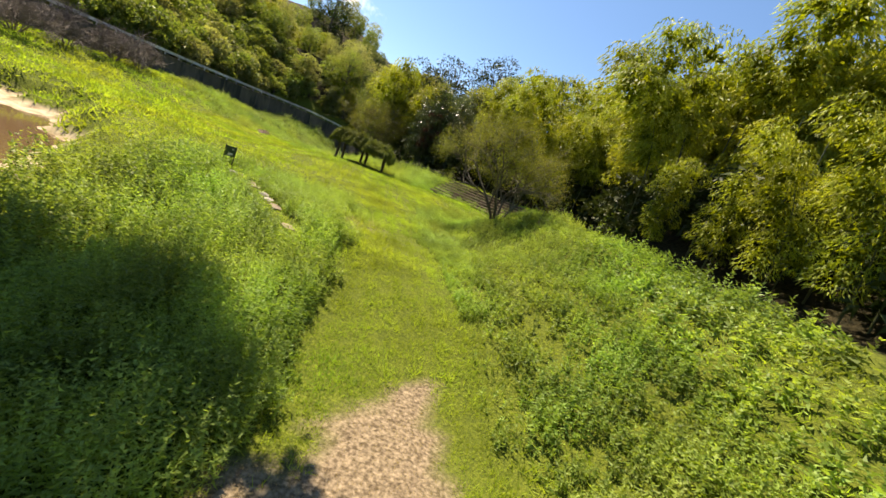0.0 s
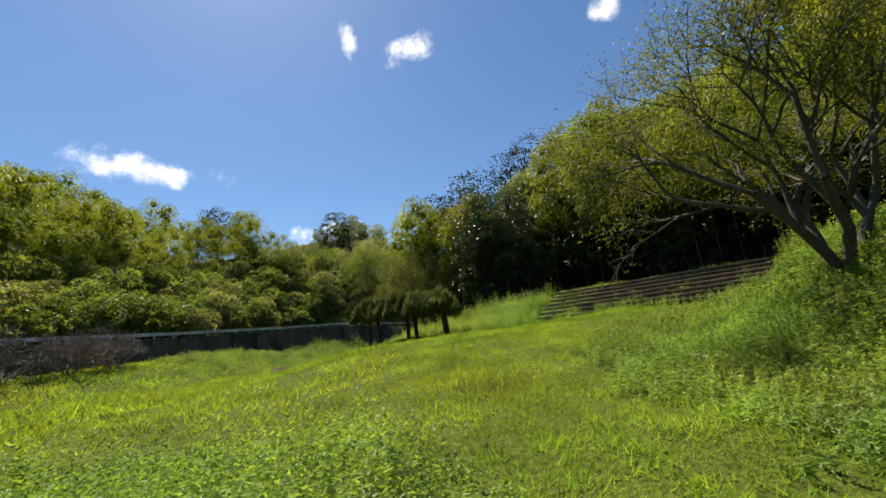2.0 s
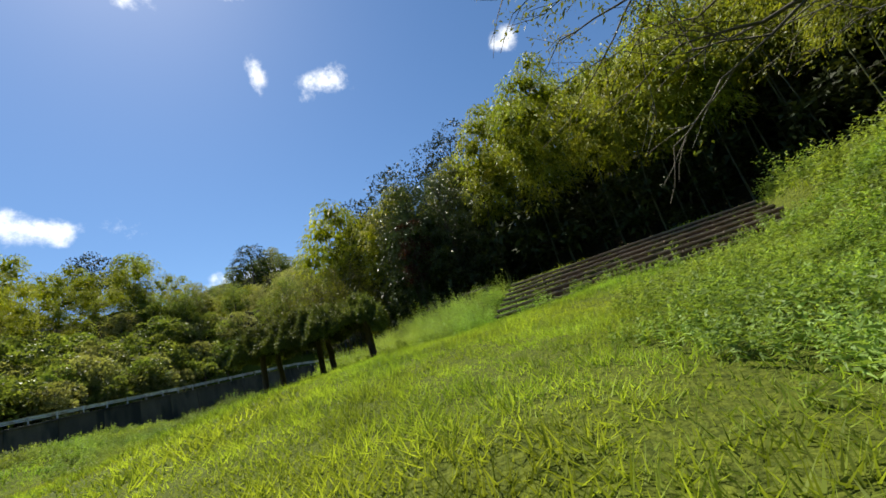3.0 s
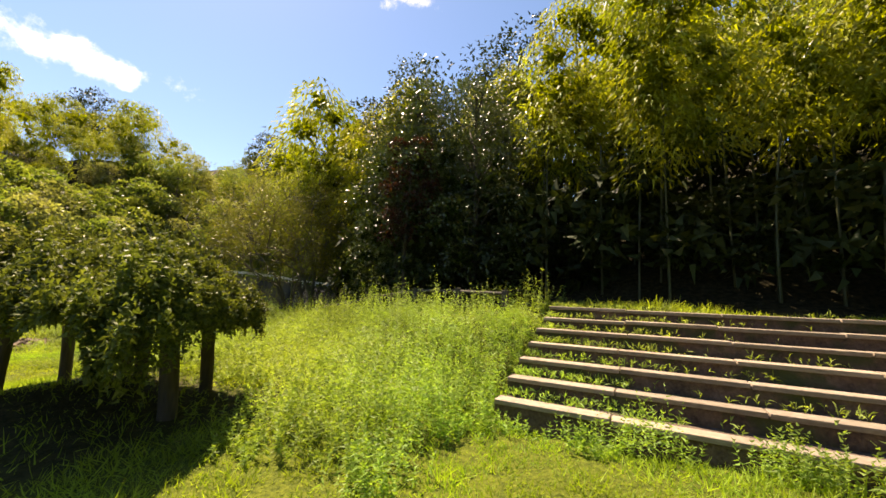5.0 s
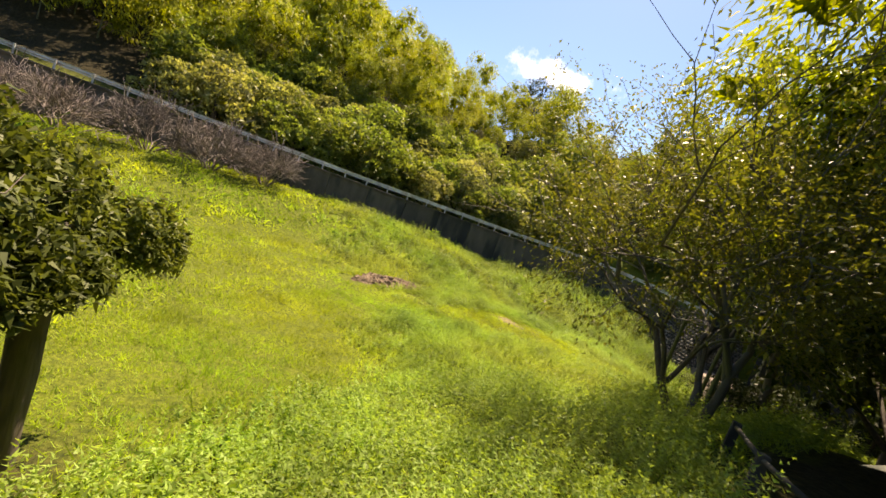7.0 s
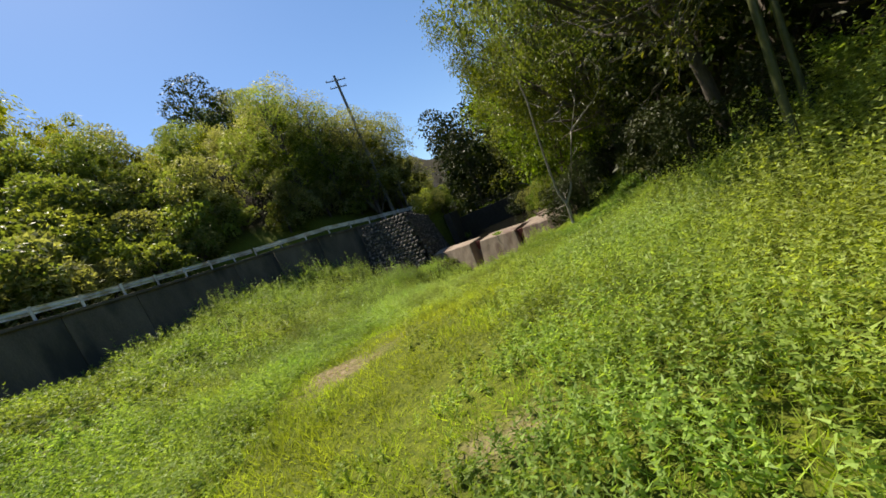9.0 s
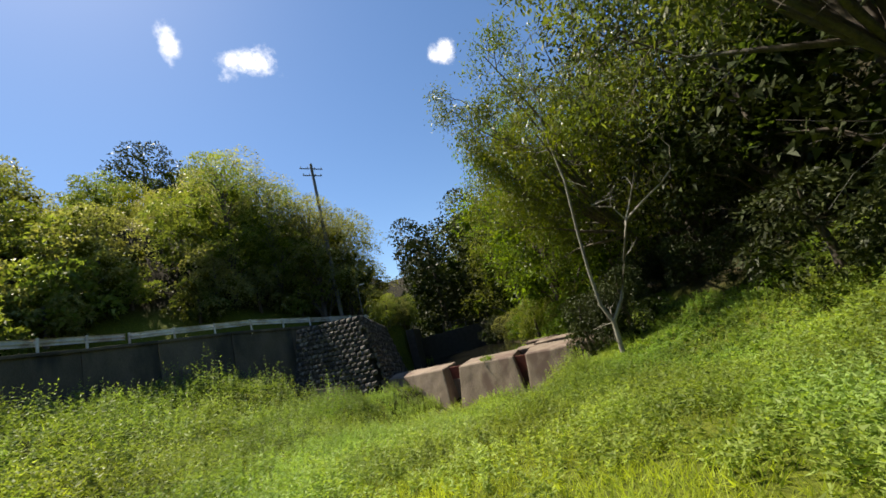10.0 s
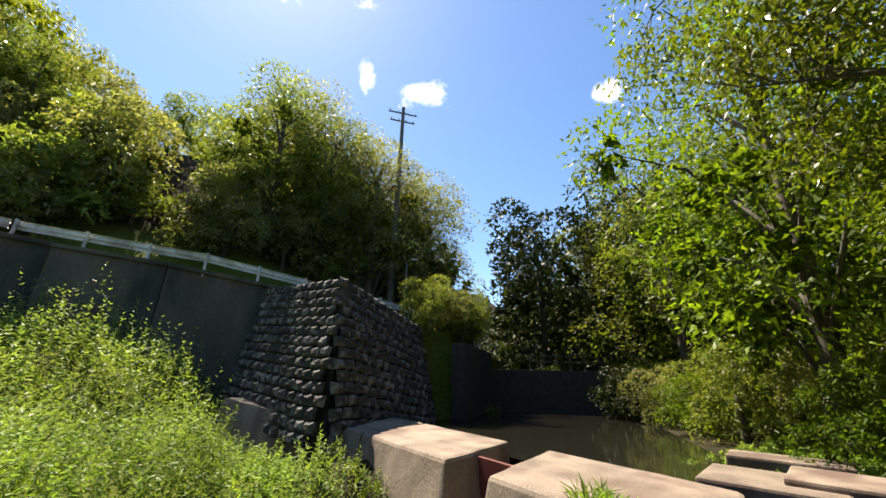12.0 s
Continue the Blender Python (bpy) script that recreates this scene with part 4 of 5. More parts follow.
    for x, z, w, h in ((0.03, 0.66, 0.20, 0.08), (-0.03, 0.60, 0.12, 0.05), (0.10, 0.90, 0.08, 0.04)):
        part("print_bar", box_bm((w, 0.006, h), Matrix.Translation((x, -0.016, z))), WHITE, panel)


build_sign()


def rock_bm(size, seed, flat=0.5):
    bm = bmesh.new()
    bmesh.ops.create_icosphere(bm, subdivisions=3, radius=1.0)
    for v in bm.verts:
        v.co *= 1 + 0.32 * noise.noise(v.co * 1.2 + Vector((seed, 0, seed))) + 0.1 * noise.noise(v.co * 4 + Vector((seed, 3, 0)))
        v.co = Vector((v.co.x * size[0], v.co.y * size[1], v.co.z * size[2] * (1.0 if v.co.z > 0 else flat)))
    return bm


def lay(name, x, y, bm, mat, label, category, turn=0, lift=0.0, group=""):
    ob = part(name, bm, mat)
    ob.matrix_basis = pose(x, y, ground_z(x, y) + lift, 0, 0, turn)
    return tagged(ob, label, category, group)


for i, (x, y, w, l, turn, mat) in enumerate(((-8.3, 18.65, 0.42, 1.3, 54, REDSTONE), (-5.75, 16.75, 0.40, 0.8, 52, REDSTONE), (-4.3, 15.5, 0.36, 0.7, 52, REDSTONE))):
    bm = box_bm((w, l, 0.14), Matrix(), 0.02)
    bmesh.ops.subdivide_edges(bm, edges=[e for e in bm.edges if e.calc_length() > 0.3], cuts=5, use_grid_fill=True)
    roughen(bm, 0.025, i)
    lay("path_slab", x, y, bm, mat, "worn reddish path slab sunk in the grass", "paving slab", turn, 0.0, "path slabs")
for i, (x, y, sx, sy, sz) in enumerate(((-7.05, 17.8, 0.24, 0.17, 0.10), (-6.5, 17.35, 0.26, 0.2, 0.09), (-9.95, 19.35, 0.28, 0.18, 0.10), (-0.7, 27.7, 0.25, 0.2, 0.12))):
    lay("rock", x, y, rock_bm((sx, sy, sz), i * 3.1), STONE, "pale flat stone lying in the grass", "stone", i * 40, 0.04, "stones by the path")


def low_fence(points, height_over, post_h, mat, label, group=""):
    """Squat concrete posts with a rail through their heads."""
    x0, y0 = points[0]
    f = thing("low_fence", Matrix(), label, "fence", group)
    tops = []
    for i, (x, y) in enumerate(points):
        z = ground_z(x, y)
        tops.append(Vector((x, y, z + post_h - 0.1)))
        nx, ny = points[min(i + 1, len(points) - 1)] if i + 1 < len(points) else (2 * x - points[i - 1][0], 2 * y - points[i - 1][1])
        part("post", box_bm((0.16, 0.16, post_h + 0.3), pose(x, y, z + post_h / 2 - 0.15, 0, 0, math.degrees(math.atan2(ny - y, nx - x))), 0.02), mat, f)
    for a, b in zip(tops[:-1], tops[1:]):
        g = Geo()
        tube(g, [a, (a + b) / 2, b], [0.045] * 3, 8)
        place("rail", g.data("rail", mat), f)


low_fence([tuple(p) for p in FENCE], 0.0, 0.66, CONCRETE, "low concrete post fence at the wood's edge")


def build_pole(x, y, top, arms, label, r=0.14, turn=0):
    z = ground_z(x, y)
    pole = thing("utility_pole", pose(x, y, z, 0, 0, turn), label, "utility pole", "utility poles")
    g = Geo()
    tube(g, [(0, 0, -0.5), (0, 0, (top - z) / 2), (0, 0, top - z)], [r * 1.25, r * 1.1, r * 0.8], 10)
    place("mast", g.data("mast", POLE), pole)
    for h, w in arms:
        part("cross_arm", box_bm((w, 0.09, 0.09), Matrix.Translation((0, 0.12, top - z - h)), 0.01), POLE, pole)
        for k in (-0.45, -0.15, 0.15, 0.45):
            g = Geo()
            tube(g, [(k * w, 0.12, top - z - h + 0.04), (k * w, 0.12, top - z - h + 0.12), (k * w, 0.12, top - z - h + 0.24)], [0.03, 0.06, 0.035], 8)
            place("insulator", g.data("insulator", WHITE), pole)


build_pole(-34.1, 93.0, 21.6, ((0.5, 2.4), (1.3, 2.0)), "tall grey utility pole with cross arms among trees", 0.17, 30)
build_pole(-63.5, 65.8, 18.3, ((0.4, 2.0),), "grey utility pole with a cross arm on the slope", 0.14, 50)
build_pole(-60.5, 52.8, 15.2, ((0.5, 2.0),), "grey utility pole with a cross arm on the slope", 0.14, 60)


def build_street_lamp():
    lamp = thing("street_lamp", pose(-31.4, 88.3, float(road_z(-31.4, 88.3)), 0, 0, 20), "thin grey street lamp standing by the guard rail", "street lamp")
    g = Geo()
    tube(g, [(0, 0, -0.1), (0, 0, 1.7), (0, 0, 3.1), (0.06, 0, 3.25), (0.3, 0, 3.35)], [0.045, 0.04, 0.035, 0.03, 0.025], 8)
    place("mast", g.data("mast", POLE), lamp)
    part("lamp_head", box_bm((0.4, 0.14, 0.08), Matrix.Translation((0.42, 0, 3.35)), 0.03), RAILPAINT, lamp)


build_street_lamp()


def build_weir_fence():
    """Small dark rail on top of the weir wall."""
    f = thing("low_fence", Matrix(), "small dark metal fence on top of the weir wall", "fence")
    for i in range(7):
        part("post", box_bm((0.07, 0.07, 0.85), pose(-24.9 + 0.72 * i, 91.35 + 0.05 * i, 1.40, 0, 0, 4), 0.01), SIGNMETAL, f)
    for z in (1.45, 1.75):
        part("rail", box_bm((4.6, 0.05, 0.06), pose(-22.74, 91.5, z, 0, 0, 4), 0.01), SIGNMETAL, f)


build_weir_fence()


def build_soil_bank():
    """A ridge of dug brown earth with clods."""
    rng = np.random.default_rng(21)
    a, b = np.array((-29.0, 47.2)), np.array((-31.5, 51.9))
    ns, nt = 70, 22
    S, T = np.meshgrid(np.linspace(0, 1, ns), np.linspace(-1, 1, nt), indexing="ij")
    way = (b - a) / np.hypot(*(b - a))
    side = np.array((way[1], -way[0]))
    half = 0.85 * np.sin(np.pi * np.clip(S, 0.02, 0.98)) ** 0.6 * (1 + 0.25 * wave(S * 9, 0 * S, 1.0, 3))
    X = a[0] + (b - a)[0] * S + side[0] * T * half
    Y = a[1] + (b - a)[1] * S + side[1] * T * half
    lump = 0.24 * np.clip(1 - T * T, 0, 1) ** 0.7 * np.sin(np.pi * np.clip(S, 0.0, 1.0)) ** 0.5
    Z = height(X, Y) - 0.05 + lump * (1 + 0.5 * wave(X, Y, 3.1, 5) + 0.5 * wave(X, Y, 8.0, 6)) + 0.03 * rng.normal(size=X.shape) * (lump > 0.05)
    g = Geo()
    i, j = np.meshgrid(np.arange(ns - 1), np.arange(nt - 1), indexing="ij")
    g.add(np.stack([X, Y, Z], -1), np.stack([i * nt + j, i * nt + j + 1, (i + 1) * nt + j + 1, (i + 1) * nt + j], -1))
    for _ in range(70):
        k, m = int(rng.integers(4, ns - 4)), int(rng.integers(2, nt - 2))
        r = rng.uniform(0.04, 0.13)
        clump(g, (X[k, m], Y[k, m], Z[k, m]), (r, r * 1.1, r * 0.7), rng, 6, 4, 0.2)
    place("soil_bank", g.data("soil_bank", SOIL, True), label="low bank of dug brown earth with clods", category="soil", kind="stuff")


build_soil_bank()


def build_gravel():
    """Pebbles on the sand of the pool and a pale slab on the far meadow."""
    rng = np.random.default_rng(22)
    g = Geo()
    for _ in range(420):
        x, y = -12.6 + rng.normal() * 1.1, 11.4 + rng.normal() * 0.6
        r = rng.uniform(0.03, 0.09)
        clump(g, (x, y, ground_z(x, y) + r * 0.2), (r, r * rng.uniform(0.7, 1.2), r * 0.6), rng, 6, 4, 0.1)
    place("gravel", g.data("gravel", STONE), label="grey pebbles on the sandy edge of the pool", category="gravel", kind="stuff")


build_gravel()


def grass_tuft(s, n, z, size, seed, label):
    """A tuft of blades with a few taller seed stalks, rooted in the concrete."""
    rng = np.random.default_rng(seed)
    q = DAM_O + DAM_U * s + DAM_N * n
    g = Geo()
    k = 70
    p = rng.normal(size=(k, 3)) * np.array([0.10, 0.06, 0.0]) * size
    leaves(g, p, rng.normal(size=(k, 3)) * np.array([0.45, 0.45, 0.1]) + np.array([0, 0, 0.9]), 0.42 * size, 0.022, rng, 0.3)
    place("grass_tuft", g.data("grass_tuft", WEED), None, Matrix.Translation((q[0], q[1], z)), label, "grass", "tufts on the dam")


for i, (s, n, z, size) in enumerate(((6.35, 0.10, DAM_Z - 0.02, 1.0), (6.6, 0.22, DAM_Z - 0.01, 0.7), (5.6, -0.75, -2.7, 1.8), (6.4, -0.8, -2.7, 2.2), (7.0, -0.72, -2.7, 1.6), (2.4, -0.72, -2.6, 2.0), (9.6, -0.75, -2.7, 1.8), (4.2, -0.7, -2.7, 1.8))):
    grass_tuft(s, n, z, size, 90 + i, "tuft of green grass growing on the concrete dam")
for i, (x, y, t) in enumerate(((-27.9, 19.7, 30), (-27.0, 20.2, 20))):
    bm = box_bm((1.1, 0.7, 0.25), Matrix(), 0.04)
    bmesh.ops.subdivide_edges(bm, edges=[e for e in bm.edges if e.calc_length() > 0.3], cuts=4, use_grid_fill=True)
    roughen(bm, 0.05, i + 9)
    lay("concrete_slab", x, y, bm, CONCRETE, "weathered grey concrete slab half sunk in grass", "concrete slab", t, 0.12, "slabs on the meadow")


# ---- trees ----
def branching_tree(name, x, y, label, category, leaf_mat, bark, seed, stems, length, r, depth, kids, spread, bend, up, shrink, per_tip, leaf_l, leaf_w, group="", lean=0.35, jitter=0.28, z=None, clear=0.0, thin=0.0, thick=0.005, leafy=0):
    rng = np.random.default_rng(seed)
    tree = thing(name, Matrix.Translation((x, y, ground_z(x, y) if z is None else z)), label, category, group)
    wood, tips = Geo(), []
    for i in range(stems):
        a = 2 * np.pi * (i + rng.uniform(-0.2, 0.2)) / max(stems, 1) + seed
        d = np.array([math.cos(a) * lean, math.sin(a) * lean, 1.0])
        grow(wood, tips, rng, (0.1 * math.cos(a), 0.1 * math.sin(a), -0.25), d, length * rng.uniform(0.85, 1.1), r * rng.uniform(0.8, 1.0), depth, spread, bend, up, kids, shrink, 8, thick, leafy)
    place("trunk", wood.data("trunk", bark), tree)
    if thin:
        tips = [t for t in tips if rng.uniform() < (t[0][2] / thin) ** 2]
    tips = [t for t in tips if math.hypot(t[0][0], t[0][1]) < 2.4 * length]
    if clear:
        tips = [t for t in tips if t[0][2] > clear]
    if per_tip:
        P = np.repeat(np.array([t[0] for t in tips]), per_tip, 0)
        D = np.repeat(np.array([t[1] for t in tips]), per_tip, 0)
        P = P + rng.normal(size=P.shape) * jitter
        D = D + rng.normal(size=D.shape) * 0.8
        g = Geo()
        leaves(g, P, D, leaf_l, leaf_w, rng, 0.2)
        place("crown", g.data("crown", leaf_mat), tree)
    return tree


branching_tree("cherry_tree", 2.47, 28.1, "wide cherry tree with several stems and thin yellowing leaves", "tree", CHERRY, BARK, 11, 4, 2.25, 0.13, 5, 3, 0.78, 0.22, 0.03, 0.79, 11, 0.085, 0.034, lean=0.65, jitter=0.16, thin=3.4, leafy=1)
branching_tree("cherry_tree", -16.1, 53.4, "spreading cherry tree with several stems beside the wood", "tree", CHERRY, BARK, 23, 3, 2.7, 0.14, 5, 3, 0.80, 0.24, 0.06, 0.82, 13, 0.11, 0.045, lean=0.5, jitter=0.17, thin=2.0, leafy=1)
for i, (x, y) in enumerate(((-41.2, 22.5), (-41.6, 26.5), (-41.3, 30.6), (-41.8, 34.8), (-41.2, 38.6), (-42.0, 42.0), (-40.9, 18.0), (-40.5, 13.5))):
    branching_tree("bare_shrub", x, y, "leafless grey-brown shrub below the retaining wall", "shrub", CHERRY, TWIG, 40 + i, 10, 1.5, 0.06, 3, 4, 0.8, 0.3, 0.05, 0.82, 0, 0.1, 0.05, "bare shrubs below the wall", lean=0.8, thick=0.016)


def crown_data(seed, h, r, lobes, per_lobe, leaf_l, leaf_w, mat, low=0.25, droop=0.2, ragged=0.35, limbs=False, sides=3):
    """Trunk, inner mass that paints the crown's shade, and leaves of a wood tree: lobes of leaves on limbs."""
    rng = np.random.default_rng(seed)
    wood, g, core = Geo(), Geo(sides), Geo(3)
    tube(wood, [(0, 0, -1.0), (0.1, 0.05, h * 0.35), (0.0, 0.1, h * 0.7), (0, 0, h * 0.9)], [0.045 * r + 0.06, 0.04 * r + 0.03, 0.02 * r + 0.03, 0.03], 6)
    for i in range(lobes):
        t = (i + rng.uniform(0, 1)) / lobes
        z = h * (low + (0.97 - low) * t)
        env = math.sqrt(max(0.05, 1 - ((t - 0.38) / 0.68) ** 2))
        a = i * 2.4 + rng.uniform(-0.5, 0.5)
        rad = r * env * rng.uniform(0.35, 0.85)
        c = np.array([math.cos(a) * rad, math.sin(a) * rad, z])
        lr = r * rng.uniform(0.28, 0.44)
        if t < 0.58:
            inner = unit(rng.normal(size=(36, 3)))
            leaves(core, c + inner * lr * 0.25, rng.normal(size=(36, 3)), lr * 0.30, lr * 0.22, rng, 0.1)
        if limbs:
            tube(wood, [(0, 0, max(z - 0.9 * rad - 0.3, 0.3)), c * np.array([0.5, 0.5, 1]) - np.array([0, 0, 0.25 * rad]), c], [0.03 + 0.012 * r, 0.02 + 0.008 * r, 0.012], 4)
        k = per_lobe
        v = unit(rng.normal(size=(k, 3)) + np.array([0, 0, 0.45]))
        p = c + v * np.array([lr, lr, lr * 0.74]) * (1 - ragged * rng.uniform(0, 1, (k, 1)) ** 2) * rng.uniform(0.85, 1.1, (k, 1))
        d = v * 0.7 + rng.normal(size=(k, 3)) * 0.6
        leaves(g, p, d, leaf_l, leaf_w, rng, droop)
    return wood, POST if mat in (DARKLEAF, GLOSSY, RED) else BARK, g, mat, core


def bamboo_data(seed, h, plumes, per_plume, leaf_l, leaf_w, mat, bare=0.45, wide=1.0):
    """A bamboo: a culm nodding over at the top, hung with rounded drooping plumes one over the other."""
    rng = np.random.default_rng(seed)
    a = rng.uniform(0, 2 * np.pi)
    arch = rng.uniform(0.22, 0.36) * h
    t = np.linspace(0, 1, 10)
    pts = np.stack([np.cos(a) * arch * t ** 3, np.sin(a) * arch * t ** 3, h * (t - 0.20 * t ** 5) - 0.6], -1)
    wood, g, core = Geo(), Geo(3), Geo(3)
    tube(wood, pts, np.linspace(0.055, 0.012, 10), 5)
    for i in range(plumes):
        s = bare + (0.99 - bare) * (i + rng.uniform(0.2, 0.9)) / plumes
        k = min(int(s * 9), 8)
        c = pts[k] + (pts[k + 1] - pts[k]) * (s * 9 - k)
        w = i * 2.4 + rng.uniform(-0.6, 0.6)
        out = np.array([math.cos(w), math.sin(w), 0.0])
        size = wide * (0.72 + 0.40 * math.sin(math.pi * (s - bare) / (1 - bare))) * rng.uniform(0.75, 1.2)
        c = c + out * size * rng.uniform(0.35, 0.95)
        inner = unit(rng.normal(size=(22, 3)) + np.array([0, 0, -0.3]))
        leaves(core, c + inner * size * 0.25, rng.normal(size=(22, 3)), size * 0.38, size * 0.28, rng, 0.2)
        n = per_plume
        v = unit(rng.normal(size=(n, 3)) + np.array([0, 0, 0.55]) + out * 0.35)
        p = c + v * np.array([1.0, 1.0, 0.72]) * size * (1.06 - 0.5 * rng.uniform(0, 1, (n, 1)) ** 2)
        p[:, 2] -= 0.40 * size * (v[:, 0] ** 2 + v[:, 1] ** 2)
        d = v * np.array([0.8, 0.8, 0.1]) + np.array([0, 0, -0.7]) + rng.normal(size=(n, 3)) * 0.35
        leaves(g, p, d, leaf_l, leaf_w, rng, 0.15)
    return wood, CULM, g, mat, core


def spreading_tree(name, base, lobes, per_lobe, leaf_l, leaf_w, mat, label, seed, r=0.25):
    """A tree whose limbs run from the trunk to given lobes of leaves (x, y, z, radius)."""
    rng = np.random.default_rng(seed)
    z0 = ground_z(*base)
    tree = thing(name, Matrix.Translation((base[0], base[1], z0)), label, "tree")
    wood, g = Geo(), Geo()
    L = np.array(lobes, float)
    L[:, :3] -= np.array([base[0], base[1], z0])
    mid = L[:, :3].mean(0)
    fork = np.array([mid[0] * 0.15, mid[1] * 0.15, mid[2] * 0.42])
    tube(wood, [(0, 0, -0.4), fork * np.array([0.3, 0.3, 0.5]), fork], [r * 1.3, r, r * 0.85], 10)
    for c in L:
        p = c[:3]
        k = fork * rng.uniform(0.75, 1.0)
        bend = rng.normal(size=(2, 3)) * 0.25
        tube(wood, [k, k + (p - k) * 0.35 + bend[0], k + (p - k) * 0.7 + bend[1], p], [r * 0.5, r * 0.34, r * 0.2, 0.02], 6)
        tips = []
        for _ in range(7):
            grow(wood, tips, rng, p - (p - k) * rng.uniform(0.0, 0.3), unit(rng.normal(size=3)) + unit(p - k) * 0.5, c[3] * 0.62, 0.022, 2, 0.7, 0.3, -0.02, 3, 0.7, 4)
        n = per_lobe
        T = np.array([t[0] for t in tips])
        q = T[rng.integers(0, len(T), n)] + rng.normal(size=(n, 3)) * 0.16 * c[3]
        leaves(g, q, rng.normal(size=(n, 3)) + np.array([0, 0, -0.4]), leaf_l, leaf_w, rng, 0.25)
    place("trunk", wood.data("trunk", BARK), tree)
    place("crown", g.data("crown", mat), tree)


spreading_tree("shade_tree", (-13.0, 8.0), [(-9.4, 12.0, 10.5, 2.4), (-7.4, 11.2, 10.0, 2.4), (-6.2, 10.4, 11.0, 2.2), (-8.4, 9.6, 10.5, 2.4), (-6.6, 8.8, 10.8, 2.4), (-10.9, 10.8, 11.0, 2.4), (-10.2, 8.6, 10.4, 2.4), (-12.2, 11.8, 10.4, 2.4),
                                          (-8.0, 12.0, 10.0, 2.4), (-9.4, 13.0, 10.2, 1.9), (-10.2, 10.8, 10.2, 2.4), (-8.4, 10.2, 11.2, 2.1), (-12.2, 11.0, 9.4, 2.4), (-11.6, 8.6, 10.6, 2.4),
                                          (-9.6, 8.4, 11.4, 2.1), (-10.8, 12.6, 11.0, 2.1)], 3400, 0.32, 0.20, MAPLE, "tall leafy tree casting dense shade on the weeds", 31)
spreading_tree("leaning_tree", (-15.6, 73.0), [(-21.4, 75.4, 8.2, 1.7), (-20.4, 74.2, 10.6, 2.0), (-19.6, 73.0, 12.8, 2.2), (-20.6, 75.8, 5.6, 1.7), (-19.2, 74.4, 7.6, 2.0), (-18.6, 73.2, 5.0, 1.8), (-18.6, 72.4, 9.8, 2.2), (-17.8, 71.0, 12.4, 2.2),
                                            (-17.6, 75.6, 3.4, 1.9), (-17.2, 73.6, 6.8, 2.0), (-16.8, 72.0, 3.6, 2.0), (-16.4, 74.8, 9.6, 2.2), (-15.6, 72.6, 12.6, 2.2), (-16.6, 70.8, 7.4, 2.0), (-15.2, 71.6, 5.0, 2.0), (-18.9, 77.2, 7.0, 1.9),
                                            (-16.2, 77.4, 5.2, 2.0), (-14.8, 70.2, 9.6, 2.0), (-17.4, 69.6, 10.2, 1.9), (-22.6, 70.9, 9.6, 1.5), (-22.0, 72.4, 11.6, 1.8), (-21.4, 69.6, 11.8, 1.8), (-21.8, 73.8, 8.8, 1.6), (-21.4, 67.4, 6.6, 1.6)], 2200, 0.155, 0.06, FRESH, "large fresh-green tree leaning over the creek and dam", 52)


spreading_tree("bank_tree", (-17.6, 61.0), [(-21.6, 60.2, 6.6, 1.5), (-20.6, 61.4, 8.4, 1.8), (-19.6, 59.6, 9.6, 1.9), (-20.4, 63.6, 6.8, 1.8), (-19.0, 62.4, 10.4, 2.0), (-18.4, 58.8, 7.2, 1.8), (-17.6, 60.6, 11.4, 2.2),
                                          (-18.8, 64.4, 9.0, 2.0), (-16.6, 63.0, 8.0, 2.0), (-19.2, 60.8, 5.8, 1.6), (-17.8, 57.6, 9.4, 1.9), (-23.4, 60.4, 8.0, 1.4), (-22.6, 59.4, 9.8, 1.7), (-22.4, 62.0, 8.6, 1.7), (-22.8, 61.2, 10.8, 1.8), (-21.4, 58.4, 11.6, 2.0), (-20.8, 62.6, 12.0, 2.2), (-20.4, 57.4, 8.2, 1.8)], 1300, 0.15, 0.065, BROAD, "broadleaf tree spreading over the weedy bank", 61, 0.16)


def prototypes(name, pairs, label, category, group):
    """Things without a place, to be copied into the wood."""
    out = []
    names = ("culm", "foliage") if name == "bamboo" else ("trunk", "crown")
    for w, bark, c, mat, core in pairs:
        t = thing(name, Matrix(), label, category, group)
        place(names[0], w.data(names[0], bark), t)
        place(names[1], c.data(names[1], mat), t)
        # inner shade painted by the darker leaf colour
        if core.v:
            place("inner_leaves", core.data("inner_leaves", SHADED_MASS[mat]), t)
        out.append(t)
    return out


DEAD_LIMBS = (
    ([(-20.76, 67.96, -1.8), (-20.83, 68.0, -0.98), (-20.78, 67.97, -0.11)], 0.11, 0.10),
    ([(-20.78, 67.97, -0.11), (-20.95, 68.1, 0.5), (-20.94, 68.1, 1.75), (-20.89, 68.0, 3.1), (-20.75, 67.9, 4.95), (-20.76, 68.0, 6.1), (-20.75, 68.1, 7.3), (-20.58, 68.0, 8.1), (-20.7, 68.1, 9.4), (-20.7, 68.0, 10.4)], 0.085, 0.02),
    ([(-20.78, 67.97, -0.11), (-20.42, 67.7, 0.54), (-20.0, 67.4, 1.77), (-19.63, 67.15, 2.9), (-19.1, 66.8, 3.28), (-18.6, 66.4, 3.6), (-18.3, 66.2, 3.9), (-18.1, 66.1, 4.6)], 0.075, 0.025),
    ([(-19.63, 67.15, 2.9), (-19.2, 66.9, 3.8), (-18.75, 66.5, 5.1)], 0.035, 0.012),
    ([(-19.63, 67.15, 2.9), (-19.85, 67.3, 3.45), (-20.35, 67.6, 3.7)], 0.03, 0.01),
)


